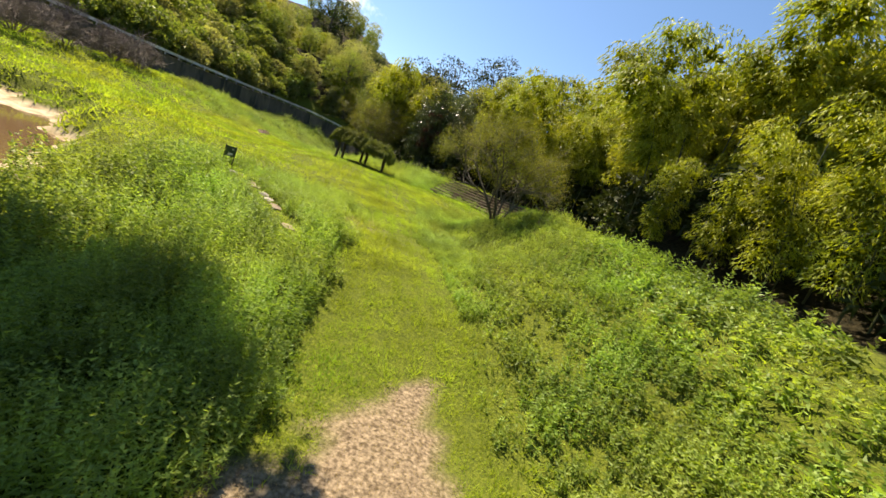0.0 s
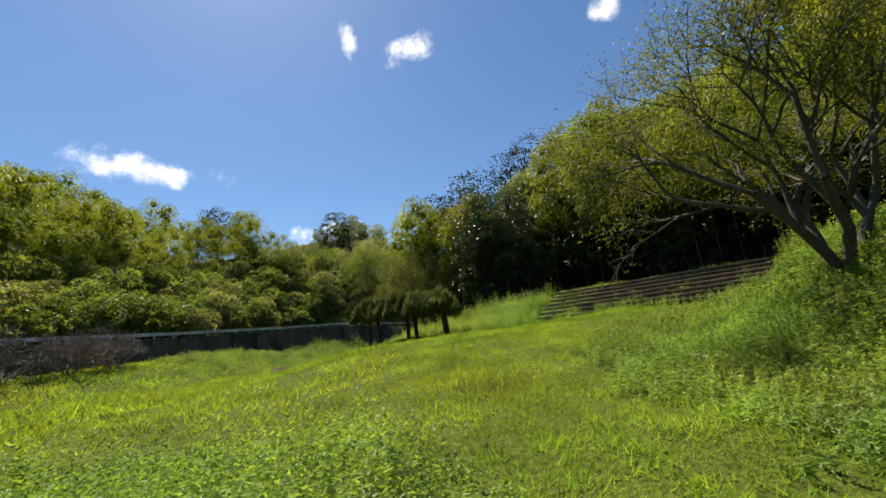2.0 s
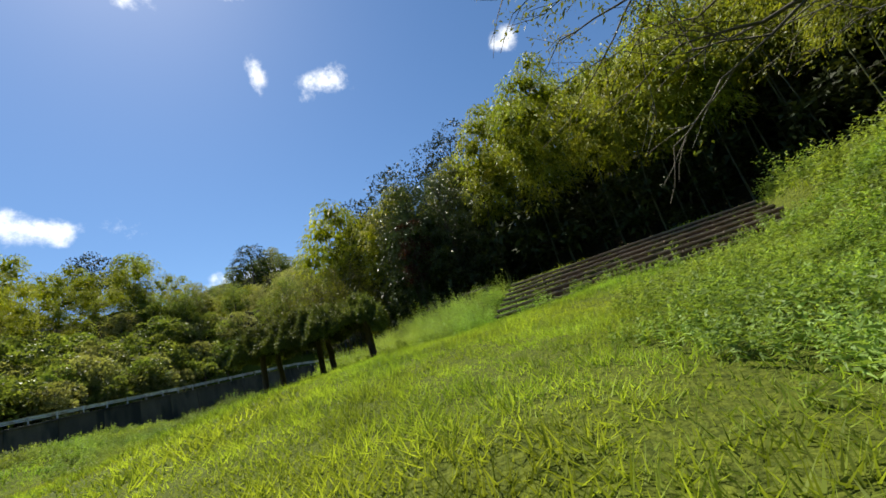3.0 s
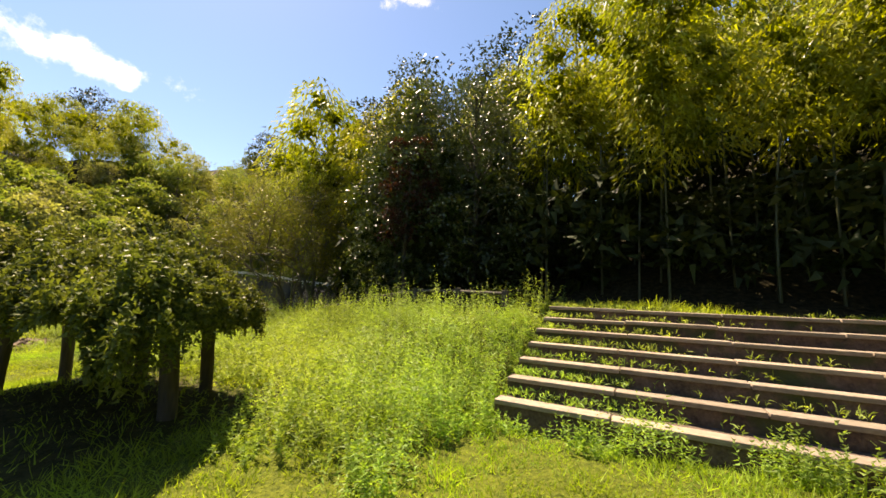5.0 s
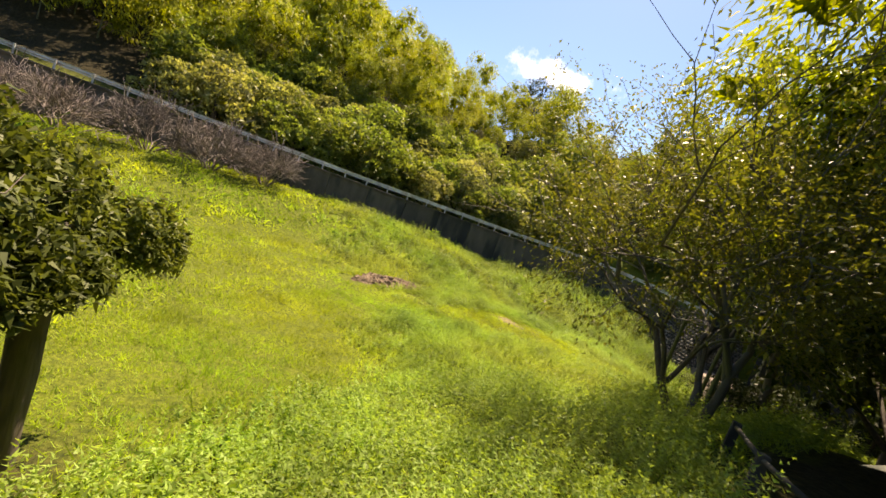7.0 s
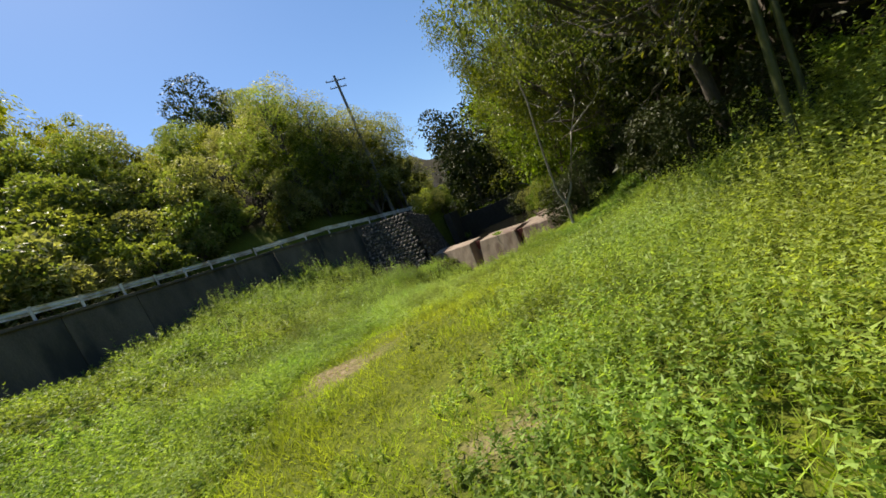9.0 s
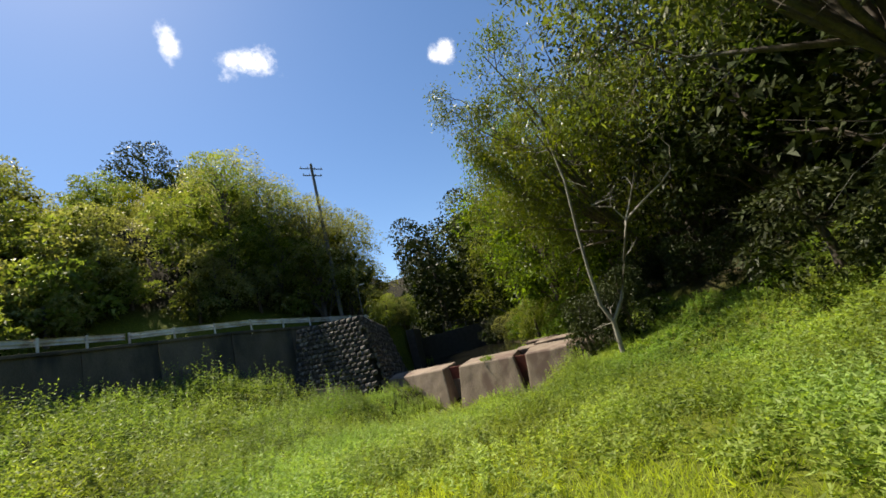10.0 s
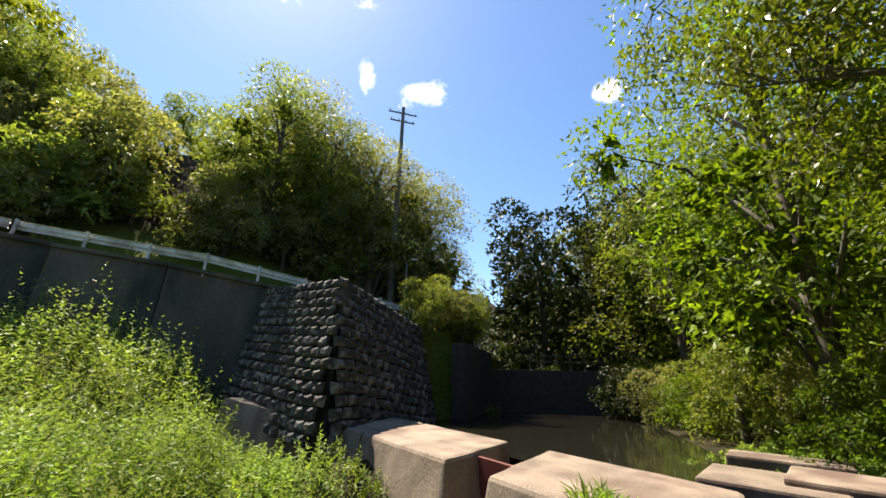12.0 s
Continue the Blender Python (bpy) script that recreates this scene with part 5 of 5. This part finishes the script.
def build_dead_tree():
    """Two pale crooked stems on one foot, with broken side limbs."""
    tree = thing("dead_tree", Matrix(), "bare dead tree with two pale crooked stems", "tree")
    rng = np.random.default_rng(3)
    for name, (pts, r0, r1) in zip(("trunk", "stem", "stem", "limb", "limb"), DEAD_LIMBS):
        g = Geo()
        tube(g, np.array(pts), 0.75 * np.linspace(r0, r1, len(pts)), 7)
        for _ in range(3):
            k = int(rng.integers(1, len(pts)))
            tips = []
            grow(g, tips, rng, pts[k], rng.normal(size=3) + np.array([0, 0, 0.4]), rng.uniform(0.4, 0.8), 0.018, 1, 0.7, 0.4, 0.05, 3, 0.6, 4)
        place(name, g.data(name, PALEBARK), tree)


build_dead_tree()


def scatter(rng, x0, x1, y0, y1, tries, gap, keep):
    """Points of a rectangle, no two nearer than gap(x, y), where keep(x, y)."""
    got = []
    grid = {}
    xs, ys = rng.uniform(x0, x1, tries), rng.uniform(y0, y1, tries)
    ok = keep(xs, ys)
    gs = gap(xs, ys)
    for x, y, o, g in zip(xs, ys, ok, gs):
        if not o:
            continue
        cx, cy = int(x // 6), int(y // 6)
        if any((x - a) ** 2 + (y - b) ** 2 < g * g for i in (-1, 0, 1) for j in (-1, 0, 1) for a, b in grid.get((cx + i, cy + j), ())):
            continue
        grid.setdefault((cx, cy), []).append((x, y))
        got.append((x, y))
    return got


def plant(protos, spots, rng, lo, hi, sink=0.0, flat=1.0):
    used = set()
    for x, y in spots:
        k = int(rng.integers(len(protos)))
        s = rng.uniform(lo, hi)
        m = Matrix.Translation((x, y, ground_z(x, y) - sink)) @ Matrix.Rotation(rng.uniform(0, 2 * math.pi), 4, "Z")
        if k not in used:
            used.add(k)
            protos[k].matrix_basis = m @ Matrix.Diagonal((s, s, s * flat, 1))
        else:
            c = copy_thing(protos[k], m)
            c.scale = (s, s, s * flat)
    for k, p in enumerate(protos):
        if k not in used:
            for o in (*p.children_recursive, p):
                bpy.data.objects.remove(o)


def plant_stuff(name, datas, spots, rng, lo, hi, label, category, more=lambda x, y: 1.0):
    """Many far plants in one mesh."""
    g, mass = Geo(3), Geo(3)
    packs = [[(np.concatenate(q.v), np.concatenate(q.f)) for q in (d[2], d[4]) if q.v] for d in datas]
    for x, y in spots:
        pack = packs[int(rng.integers(len(packs)))]
        s, a = rng.uniform(lo, hi) * float(more(x, y)), rng.uniform(0, 2 * math.pi)
        m = np.array([[math.cos(a), -math.sin(a), 0], [math.sin(a), math.cos(a), 0], [0, 0, 1]]) * s
        for geo, (v, f) in zip((g, mass), pack):
            geo.add(v @ m.T + np.array([x, y, ground_z(x, y)]), f)
    ob = place(name, g.data(name, datas[0][3]), label=label, category=category, kind="stuff")
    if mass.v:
        place("inner_leaves", mass.data("inner_leaves", SHADED_MASS[datas[0][3]]), ob)


def build_woods():
    rng = np.random.default_rng(77)
    dT = lambda x, y: side_distance(TERRACE, x, y)
    dR = lambda x, y: -side_distance(RAIL, x, y)
    grove = lambda x, y: x > -7 + 1.3 * np.clip(y - 48, 0, 99)
    # bamboo on the wooded side
    near = prototypes("bamboo", [bamboo_data(100 + i, 13, 14, 300, 0.27, 0.075, BAMBOO, 0.22 if i < 2 else 0.42, 1.35) for i in range(5)], "tall arching bamboo with feathery yellow-green plumes", "bamboo", "bamboo grove")
    spots = scatter(rng, -9, 40, 5, 66, 4000, lambda x, y: np.full(np.shape(x), 2.0), lambda x, y: (dT(x, y) > np.where(y > 24, 6.2, 5.0)) & (dT(x, y) < 12.5) & grove(x, y))
    plant(near[:2], [p for p in spots if p[1] < 24], rng, 0.48, 0.68)
    plant(near[2:], [p for p in spots if p[1] >= 24] + [(-12.6, 52.6), (-10.8, 51.8), (-9.6, 53.6), (-7.4, 54.4)], rng, 0.95, 1.2)
    plant(near[2:], [(-17.2, 56.2), (-18.2, 57.8), (-19.2, 57.0)], rng, 1.35, 1.5)
    far_data = [bamboo_data(120 + i, 11, 9, 220, 0.36, 0.11, BAMBOO, 0.35, 1.65) for i in range(4)]
    plant_stuff("bamboo_wood", far_data, scatter(rng, -9, 70, 5, 70, 4400, lambda x, y: 2.5 + 0.05 * dT(x, y), lambda x, y: (dT(x, y) > 11.5) & (dT(x, y) < 36) & grove(x, y)), rng, 1.05, 1.45, "bamboo wood on the upper slope", "bamboo")
    back = prototypes("wood_tree", [crown_data(200 + i, 11, 4.0, 22, 120, 0.40, 0.24, BROAD) for i in range(4)], "round-crowned broadleaf tree on the wooded ridge", "tree", "ridge trees")
    plant(back, scatter(rng, -5, 100, 15, 120, 2600, lambda x, y: np.full(np.shape(x), 7.0), lambda x, y: (dT(x, y) > 31) & (dT(x, y) < 55)), rng, 0.8, 1.2)
    # understory of dark shrubs added to paint deep shade, and bare culms inside the grove
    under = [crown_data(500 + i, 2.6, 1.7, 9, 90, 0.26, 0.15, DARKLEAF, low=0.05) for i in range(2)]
    plant_stuff("understory", under, scatter(rng, -16, 40, 6, 60, 3200, lambda x, y: np.full(np.shape(x), 2.2), lambda x, y: (dT(x, y) > np.where(grove(x, y), 7.0, 3.6)) & (dT(x, y) < 16) & (grove(x, y) | (y < 60))), rng, 1.2, 1.9, "dark shrubs added to paint the grove's deep shade", "shrub")
    for x, y in scatter(rng, -9, 30, 10, 60, 3000, lambda x, y: np.full(np.shape(x), 1.3), lambda x, y: (dT(x, y) > 6.6) & (dT(x, y) < 10.0) & grove(x, y)):
        culm, z, hgt = Geo(), ground_z(x, y), rng.uniform(5, 8)
        lx, ly = rng.normal(size=2) * 0.25
        tube(culm, [(0, 0, -0.3), (lx * 0.4, ly * 0.4, hgt * 0.5), (lx, ly, hgt)], [0.045, 0.04, 0.03], 5)
        place("bamboo_culm", culm.data("bamboo_culm", CULM), None, Matrix.Translation((x, y, z)), "bare bamboo culm standing in the shade", "bamboo", "bare culms")
    # evergreens where the wood turns north
    ever = prototypes("evergreen_tree", [crown_data(300 + i, 11.5, 3.0, 36, 400, 0.165, 0.09, GLOSSY, low=0.10, limbs=True, sides=4) for i in range(3)], "dark glossy evergreen tree at the wood's edge", "tree", "edge evergreens")
    plant(ever, scatter(rng, -16, -4.5, 43, 60, 700, lambda x, y: np.full(np.shape(x), 2.5), lambda x, y: (dT(x, y) > np.where(x < -8, 4.2, 4.8)) & (dT(x, y) < 10.5)) + [(-9.2, 48.8)], rng, 0.7, 1.0)
    red = prototypes("red_leaved_tree", [crown_data(333, 6.5, 1.25, 18, 170, 0.13, 0.065, RED, low=0.38, sides=4)], "small tree with dull red leaves among evergreens", "tree", "")
    plant(red, [(-8.5, 47.8)], rng, 1.05, 1.06)
    # bank trees before y 79 take the dark leaf colour as painted shade
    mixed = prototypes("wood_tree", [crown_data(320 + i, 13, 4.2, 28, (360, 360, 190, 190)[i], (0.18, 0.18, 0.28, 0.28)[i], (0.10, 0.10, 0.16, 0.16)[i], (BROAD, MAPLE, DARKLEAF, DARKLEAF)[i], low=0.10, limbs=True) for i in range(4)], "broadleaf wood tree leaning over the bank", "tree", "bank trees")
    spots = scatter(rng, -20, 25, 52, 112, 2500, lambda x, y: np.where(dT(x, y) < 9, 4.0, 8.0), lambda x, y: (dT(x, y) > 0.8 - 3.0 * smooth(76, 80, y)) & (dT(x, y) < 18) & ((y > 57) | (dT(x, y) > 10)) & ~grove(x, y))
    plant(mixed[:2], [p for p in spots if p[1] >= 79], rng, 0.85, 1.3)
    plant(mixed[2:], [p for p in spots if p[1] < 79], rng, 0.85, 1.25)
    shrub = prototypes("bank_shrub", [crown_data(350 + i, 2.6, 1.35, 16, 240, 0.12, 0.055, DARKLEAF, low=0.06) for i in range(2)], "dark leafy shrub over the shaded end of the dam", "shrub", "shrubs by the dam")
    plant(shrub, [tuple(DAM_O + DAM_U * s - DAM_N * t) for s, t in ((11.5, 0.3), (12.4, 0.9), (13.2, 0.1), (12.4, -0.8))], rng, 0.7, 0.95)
    # across the road: bamboo hill, creepers, scrub
    hill = lambda x, y: (dR(x, y) > 13 + 6 * smooth(30, 45, y)) & (y < 94 - 0.25 * (-50 - x))
    hill_data = [bamboo_data(140 + i, 11, 9, 230, 0.34, 0.105, BAMBOO, 0.20, 1.7) for i in range(5)]
    first = prototypes("bamboo", hill_data, "tall arching bamboo with feathery yellow-green plumes", "bamboo", "bamboo hill")
    spots = scatter(rng, -90, -50, 10, 100, 2700, lambda x, y: np.full(np.shape(x), 2.9), lambda x, y: hill(x, y) & (dR(x, y) < 26))
    plant(first[:2], [p for p in spots if p[1] < 42], rng, 0.95, 1.3)
    plant(first[2:4], [p for p in spots if 42 <= p[1] < 62], rng, 0.8, 1.1)
    plant(first[4:], [p for p in spots if p[1] >= 62], rng, 0.55, 0.8)
    plant_stuff("bamboo_wood", hill_data, scatter(rng, -125, -55, 10, 112, 3600, lambda x, y: 2.8 + 0.05 * dR(x, y), lambda x, y: hill(x, y) & (dR(x, y) > 25) & (dR(x, y) < 70 - 14 * smooth(40, 55, y))), rng, 0.85, 1.2, "bamboo wood covering the hillside", "bamboo", lambda x, y: 1.4 - 0.2 * smooth(48, 58, y) - 0.35 * smooth(60, 74, y) * smooth(-72, -62, x))
    domes = prototypes("ridge_tree", [crown_data(460 + i, 13, 5.0, 22, 150, 0.42, 0.25, DARKLEAF) for i in range(2)], "dark round-crowned tree standing out on the ridge", "tree", "dark ridge trees")
    plant(domes, [(-78, 84), (-62, 110), (-24, 88 + 45)], rng, 0.95, 1.15)
    creeper = prototypes("creeper_mound", [crown_data(400 + i, 4.2, 3.1, 14, 190, 0.32, 0.23, (KUDZU, KUDZU, OLIVE)[i], low=0.05, ragged=0.2) for i in range(3)], "low tree smothered in green creeper leaves", "shrub", "creeper mounds")
    plant(creeper, scatter(rng, -75, -40, 32, 84, 1500, lambda x, y: np.full(np.shape(x), 2.7), lambda x, y: (dR(x, y) > 7) & (dR(x, y) < 20) & (y > 30)), rng, 0.8, 1.25)
    scrub = prototypes("scrub_tree", [crown_data(420 + i, 9.0, 4.2, 26, 200, 0.32, 0.20, (OLIVE, BROAD, KUDZU, OLIVE, OLIVE)[i], low=0.05) for i in range(5)], "bushy olive-green tree on the hillside above the road", "tree", "hillside trees")
    plant(scrub, scatter(rng, -75, -20, 80, 140, 2500, lambda x, y: 4.6 + 0.07 * dR(x, y), lambda x, y: (dR(x, y) > 6.5) & (dR(x, y) < 26 + 22 * smooth(92, 98, y))), rng, 0.6, 0.9)
    bush = prototypes("bush", [crown_data(480 + i, 2.3, 1.5, 12, 380, 0.12, 0.055, (KUDZU, MAPLE, OLIVE)[i], low=0.1, ragged=0.2) for i in range(3)], "rounded bright green bush", "bush", "bushes by the dam")
    plant(bush, [(-29.3, 86.1), (-28.6, 87.0), (-29.4, 87.8), (-28.3, 88.4), (-28.8, 89.4), (-28.0, 90.0), (-18.6, 83.4), (-17.2, 82.0), (-19.2, 85.6), (-17.6, 85.4), (-16.4, 80.2), (-18.0, 79.2), (-16.2, 77.6), (-19.8, 88.2), (-17.8, 88.0),
                 (-16.0, 84.0), (-26.2, 93.4), (-21.0, 93.6), (-18.6, 92.6), (-23.6, 94.6)], rng, 0.8, 1.15)
    verge = prototypes("bush", [crown_data(490 + i, 3.2, 2.1, 12, 200, 0.24, 0.15, (OLIVE, KUDZU, BROAD)[i], low=0.05, ragged=0.2) for i in range(3)], "scrubby olive bush beside the road", "bush", "roadside bushes")
    plant(verge, scatter(rng, -75, -24, 40, 125, 2500, lambda x, y: np.full(np.shape(x), 2.6), lambda x, y: (dR(x, y) > 5.8) & (dR(x, y) < 8.2)), rng, 0.8, 1.25)
    tall = prototypes("hill_tree", [crown_data(470 + i, 12.5, 4.4, 34, 250, 0.22, 0.12, (OLIVE, KUDZU)[i], low=0.2, limbs=True) for i in range(2)], "tall broadleaf tree beside the utility pole", "tree", "trees by the pole")
    plant(tall, [(-36.8, 94.5), (-38.6, 91.0), (-35.4, 92.4), (-33.6, 96.4), (-36.2, 98.0), (-33.4, 99.0), (-41.5, 88.5), (-40.0, 95.0), (-42.5, 92.0)], rng, 0.95, 1.15)
    # added dark bushes that stand in for black shade
    hollow = prototypes("bush", [crown_data(510 + i, 2.4, 1.6, 12, 220, 0.16, 0.08, DARKLEAF, low=0.05) for i in range(2)], "dark bush added to paint shade in the creek hollow", "bush", "bushes in the hollow")
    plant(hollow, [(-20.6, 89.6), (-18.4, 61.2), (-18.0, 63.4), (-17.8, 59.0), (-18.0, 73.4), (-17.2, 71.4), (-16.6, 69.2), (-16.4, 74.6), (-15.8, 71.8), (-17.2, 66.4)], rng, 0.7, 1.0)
    head = prototypes("wood_tree", [crown_data(440 + i, 12, 4.2, 26, 170, 0.36, 0.23, (BROAD, DARKLEAF, KUDZU)[i], low=0.1) for i in range(3)], "broadleaf tree closing the head of the valley", "tree", "valley trees")
    plant(head, scatter(rng, -40, 10, 98, 170, 1200, lambda x, y: np.full(np.shape(x), 5.0), lambda x, y: (dR(x, y) < -2.5) & (dT(x, y) < 2.4)), rng, 1.05, 1.5)


build_woods()


# ---- meadow growth ----
def open_ground(x, y):
    """Where turf grows: not in the wood, on the road, in water, on steps or the dam."""
    d, r = side_distance(TERRACE, x, y), -side_distance(RAIL, x, y)
    ss = (x - STEP_O[0]) * STEP_U[0] + (y - STEP_O[1]) * STEP_U[1]
    sn = (x - STEP_O[0]) * STEP_N[0] + (y - STEP_O[1]) * STEP_N[1]
    s = (x - DAM_O[0]) * DAM_U[0] + (y - DAM_O[1]) * DAM_U[1]
    n = (x - DAM_O[0]) * DAM_N[0] + (y - DAM_O[1]) * DAM_N[1]
    pond = pond_reach(x, y)
    steps = (ss > -0.1) & (ss < 11.1) & (sn > -0.1) & (sn < 4.9)
    dam = (s > -6.5) & (s < 13) & (n > np.where((s < 0.3) & (s > -4.6), -1.5, -0.6)) & (n < 3.2)
    fa = (x - WALL_A[0]) * WALL_FN[0] + (y - WALL_A[1]) * WALL_FN[1]
    edge = wood_edge(x, y) + 0.35 * wave(x, y, 0.9, 61)
    t = np.clip(((x + 29.0) * -2.5 + (y - 47.2) * 4.7) / 28.3, 0, 1)
    soil = np.hypot(x + 29.0 + 2.5 * t, y - 47.2 - 4.7 * t) < 0.75 + 0.2 * wave(x, y, 2.3, 62)
    return (d < edge) & (r < -0.3) & ~soil & ~steps & ~dam & ((pond > 1.05) | (y > 24)) & ~((fa > -0.9) & (y > 78) & (x < -28.4)) & ~((n > -3) & (n < 3.2) & (s > 3.4) & (s < 10)) & ~((n > -0.7) & (n < 16) & (s > -6.5) & (s < 4.5))


def turf_points(rng, count, reach_lo, reach_hi, box_):
    x, y = rng.uniform(box_[0], box_[1], count), rng.uniform(box_[2], box_[3], count)
    d = np.abs(side_distance(LANE, x, y))
    keep = (d >= reach_lo) & (d < reach_hi) & open_ground(x, y) & (rng.uniform(0, 1, count) > 0.88 * pergola_shade_wear(x, y))
    return x[keep], y[keep]


def build_grass():
    rng = np.random.default_rng(9)
    g, dry = Geo(3), Geo(3)
    for count, lo, hi, ln, wd in ((2900000, 0.0, 5.0, 0.19, 0.011), (620000, 5.0, 14.0, 0.26, 0.022), (240000, 14.0, 45.0, 0.40, 0.05)):
        x, y = turf_points(rng, count, lo, hi, (-47, 12, 2, 92))
        bare = bare_patch(x, y)
        tall = np.clip(1 + 0.5 * wave(x, y, 0.8, 31) + 0.6 * wave(x, y, 4.2, 32), 0.35, 2.2)
        k = len(x)
        p = np.stack([x, y, height(x, y) - 0.02], -1)
        d = rng.normal(size=(k, 3)) * np.array([0.55, 0.55, 0.1]) + np.array([0, 0, 0.9])
        pick = rng.uniform(0, 1, k)
        a = pick > np.maximum(bare * 1.15, 0.5 * weed_cover(x, y))
        b = (pick < bare * 1.15) & (pick > 0.35)
        leaves(g, p[a], d[a], (ln * tall)[a], wd * 1.6, rng, 0.25)
        leaves(dry, p[b], d[b], ln * 0.55, wd * 1.3, rng, 0.4)
    place("grass", g.data("grass", GRASS), label="lush bright green meadow grass", category="grass", kind="stuff")
    place("dry_grass", dry.data("dry_grass", STRAW), label="thin straw-coloured dry grass on bare ground", category="grass", kind="stuff")


def build_weeds():
    """Upright stalks in drifts, with narrow leaves all the way up, steep at the top and spread below."""
    rng = np.random.default_rng(10)
    sets = [(Geo(3), Geo(3)), (Geo(3), Geo(3))]
    for (g, pale), per_m2, count, lo, hi, hgt, ln, wd in ((sets[0], 120, 15, 0.0, 5.2, 0.66, 0.088, 0.025), (sets[1], 62, 13, 5.2, 9.5, 0.72, 0.115, 0.034), (sets[1], 24, 12, 9.5, 22.0, 0.8, 0.18, 0.056), (sets[1], 5.0, 12, 22.0, 45.0, 0.85, 0.36, 0.13)):
        x, y = turf_points(rng, int(per_m2 * 59 * 90), lo, hi, (-47, 12, 2, 92))
        c = weed_cover(x, y)
        keep = (rng.uniform(0, 1, len(x)) < smooth(0.10, 0.55, c + 0.22 * wave(x, y, 1.9, 55))) & (c > 0.12)
        x, y, c = x[keep], y[keep], c[keep]
        k = len(x)
        base = np.stack([x, y, height(x, y)], -1)
        mound = (1 - 0.25 * smooth(54, 60, y)) * (1 - 0.75 * smooth(61, 64, y) * smooth(-23.0, -21.5, x)) * (1 + 0.5 * smooth(68, 73, y) * smooth(-29.0, -31, x) + 0.6 * smooth(2.8, 1.0, np.hypot((x + 37.2) / 2.0, y - 78.6))) * (1 - 0.55 * smooth(20, 24, y) * smooth(37, 33, y) * smooth(-3, 0, x)) + 0.15 * smooth(-9.5, -7.5, x) * smooth(-3.8, -4.8, x) * smooth(38.5, 40, y) * smooth(46, 44, y)
        hg = mound * hgt * (0.22 + 0.9 * c) * rng.uniform(0.6, 1.3, k) * (1 + 0.35 * smooth(19, 14, y)) * (1 + 0.35 * wave(x, y, 1.1, 51)) * (1 + 0.5 * wave(x, y, 3.4, 52) + 0.3 * wave(x, y, 7.5, 53))
        hg = np.maximum(hg, 0.12)
        lean = rng.normal(size=(k, 2)) * 0.14
        grey = (wave(x, y, 0.4, 41) + 1.3 * (y > 60) * (x < -26)) > 0.55
        a0 = rng.uniform(0, 2 * np.pi, k)
        coarse = smooth(21, 15, y)
        for i in range(count):
            t = 1.0 - 0.74 * (i + rng.uniform(0, 1, k)) / count
            a = a0 + 2.4 * i + rng.normal(size=k) * 0.3
            p = base + np.stack([lean[:, 0] * hg * t, lean[:, 1] * hg * t, hg * t], -1)
            d = np.stack([np.cos(a), np.sin(a), 1.9 * t - 0.75 + rng.normal(size=k) * 0.25], -1)
            size = ln * (1.25 - 0.55 * t) * (1 + 0.3 * coarse)
            for which, geo in ((~grey, g), (grey, pale)):
                leaves(geo, p[which], d[which], size[which], wd * (1 + 0.5 * coarse[which]), rng, 0.25)
    for g, pale in sets:
        place("weeds", g.data("weeds", WEED), label="dense leafy green weeds in drifts", category="weeds", kind="stuff")
        place("weeds", pale.data("weeds", WEED_PALE), label="pale grey-green tall weeds in drifts", category="weeds", kind="stuff")


def build_step_growth():
    """Tufts and seedlings on the treads, thickest at the overgrown end."""
    rng = np.random.default_rng(12)
    g = Geo()
    for k in range(7):
        n = 420
        s = 11.0 * rng.uniform(0, 1, n) ** 1.35
        t = 0.68 * k + 0.30 + 0.40 * rng.uniform(0, 1, n) ** 0.7
        keep = rng.uniform(0, 1, n) < 0.14 + 0.85 * smooth(3.5, 0, s) + 0.30 * wave(s, t, 1.3, 71 + k)
        s, t = s[keep], t[keep]
        p = STEP_O + STEP_U * s[:, None] + STEP_N * t[:, None]
        m = len(s)
        z = np.full(m, 1.05 + 0.245 * (k + 1) - 0.06)
        for _ in range(4):
            q = np.stack([p[:, 0], p[:, 1], z + rng.uniform(0, 0.12, m)], -1)
            d = rng.normal(size=(m, 3)) * 0.5 + np.array([0, 0, 0.8])
            leaves(g, q, d, 0.15, 0.018, rng, 0.3)
    place("step_weeds", g.data("step_weeds", WEED), label="grass and weeds growing on the steps", category="weeds", kind="stuff")


build_grass()
build_weeds()
build_step_growth()

# ---- pond ----
bm = bmesh.new()
bmesh.ops.create_circle(bm, cap_ends=True, segments=48, radius=1.0, matrix=pose(-POND[0], POND[1], ground_z(-POND[0], POND[1]) + 0.20, 0, 0, -37) @ Matrix.Diagonal((9.6, 3.4, 1, 1)))
tagged(part("pond_water", bm, WATER), "shallow muddy brown pool among sand", "water", kind="structure")
bm = bmesh.new()
bm.faces.new([bm.verts.new((x, y, -1.12)) for x, y in ((-29.4, 81.2), (-28.0, 80.9), (-25.2, 78.4), (-22.0, 76.8), (-20.6, 80.5), (-20.2, 86.0), (-19.0, 91.3), (-28.6, 91.3))])
tagged(part("pool_water", bm, POOL), "dark still water held behind the check dam", "water", kind="structure")
build_stone_wall()
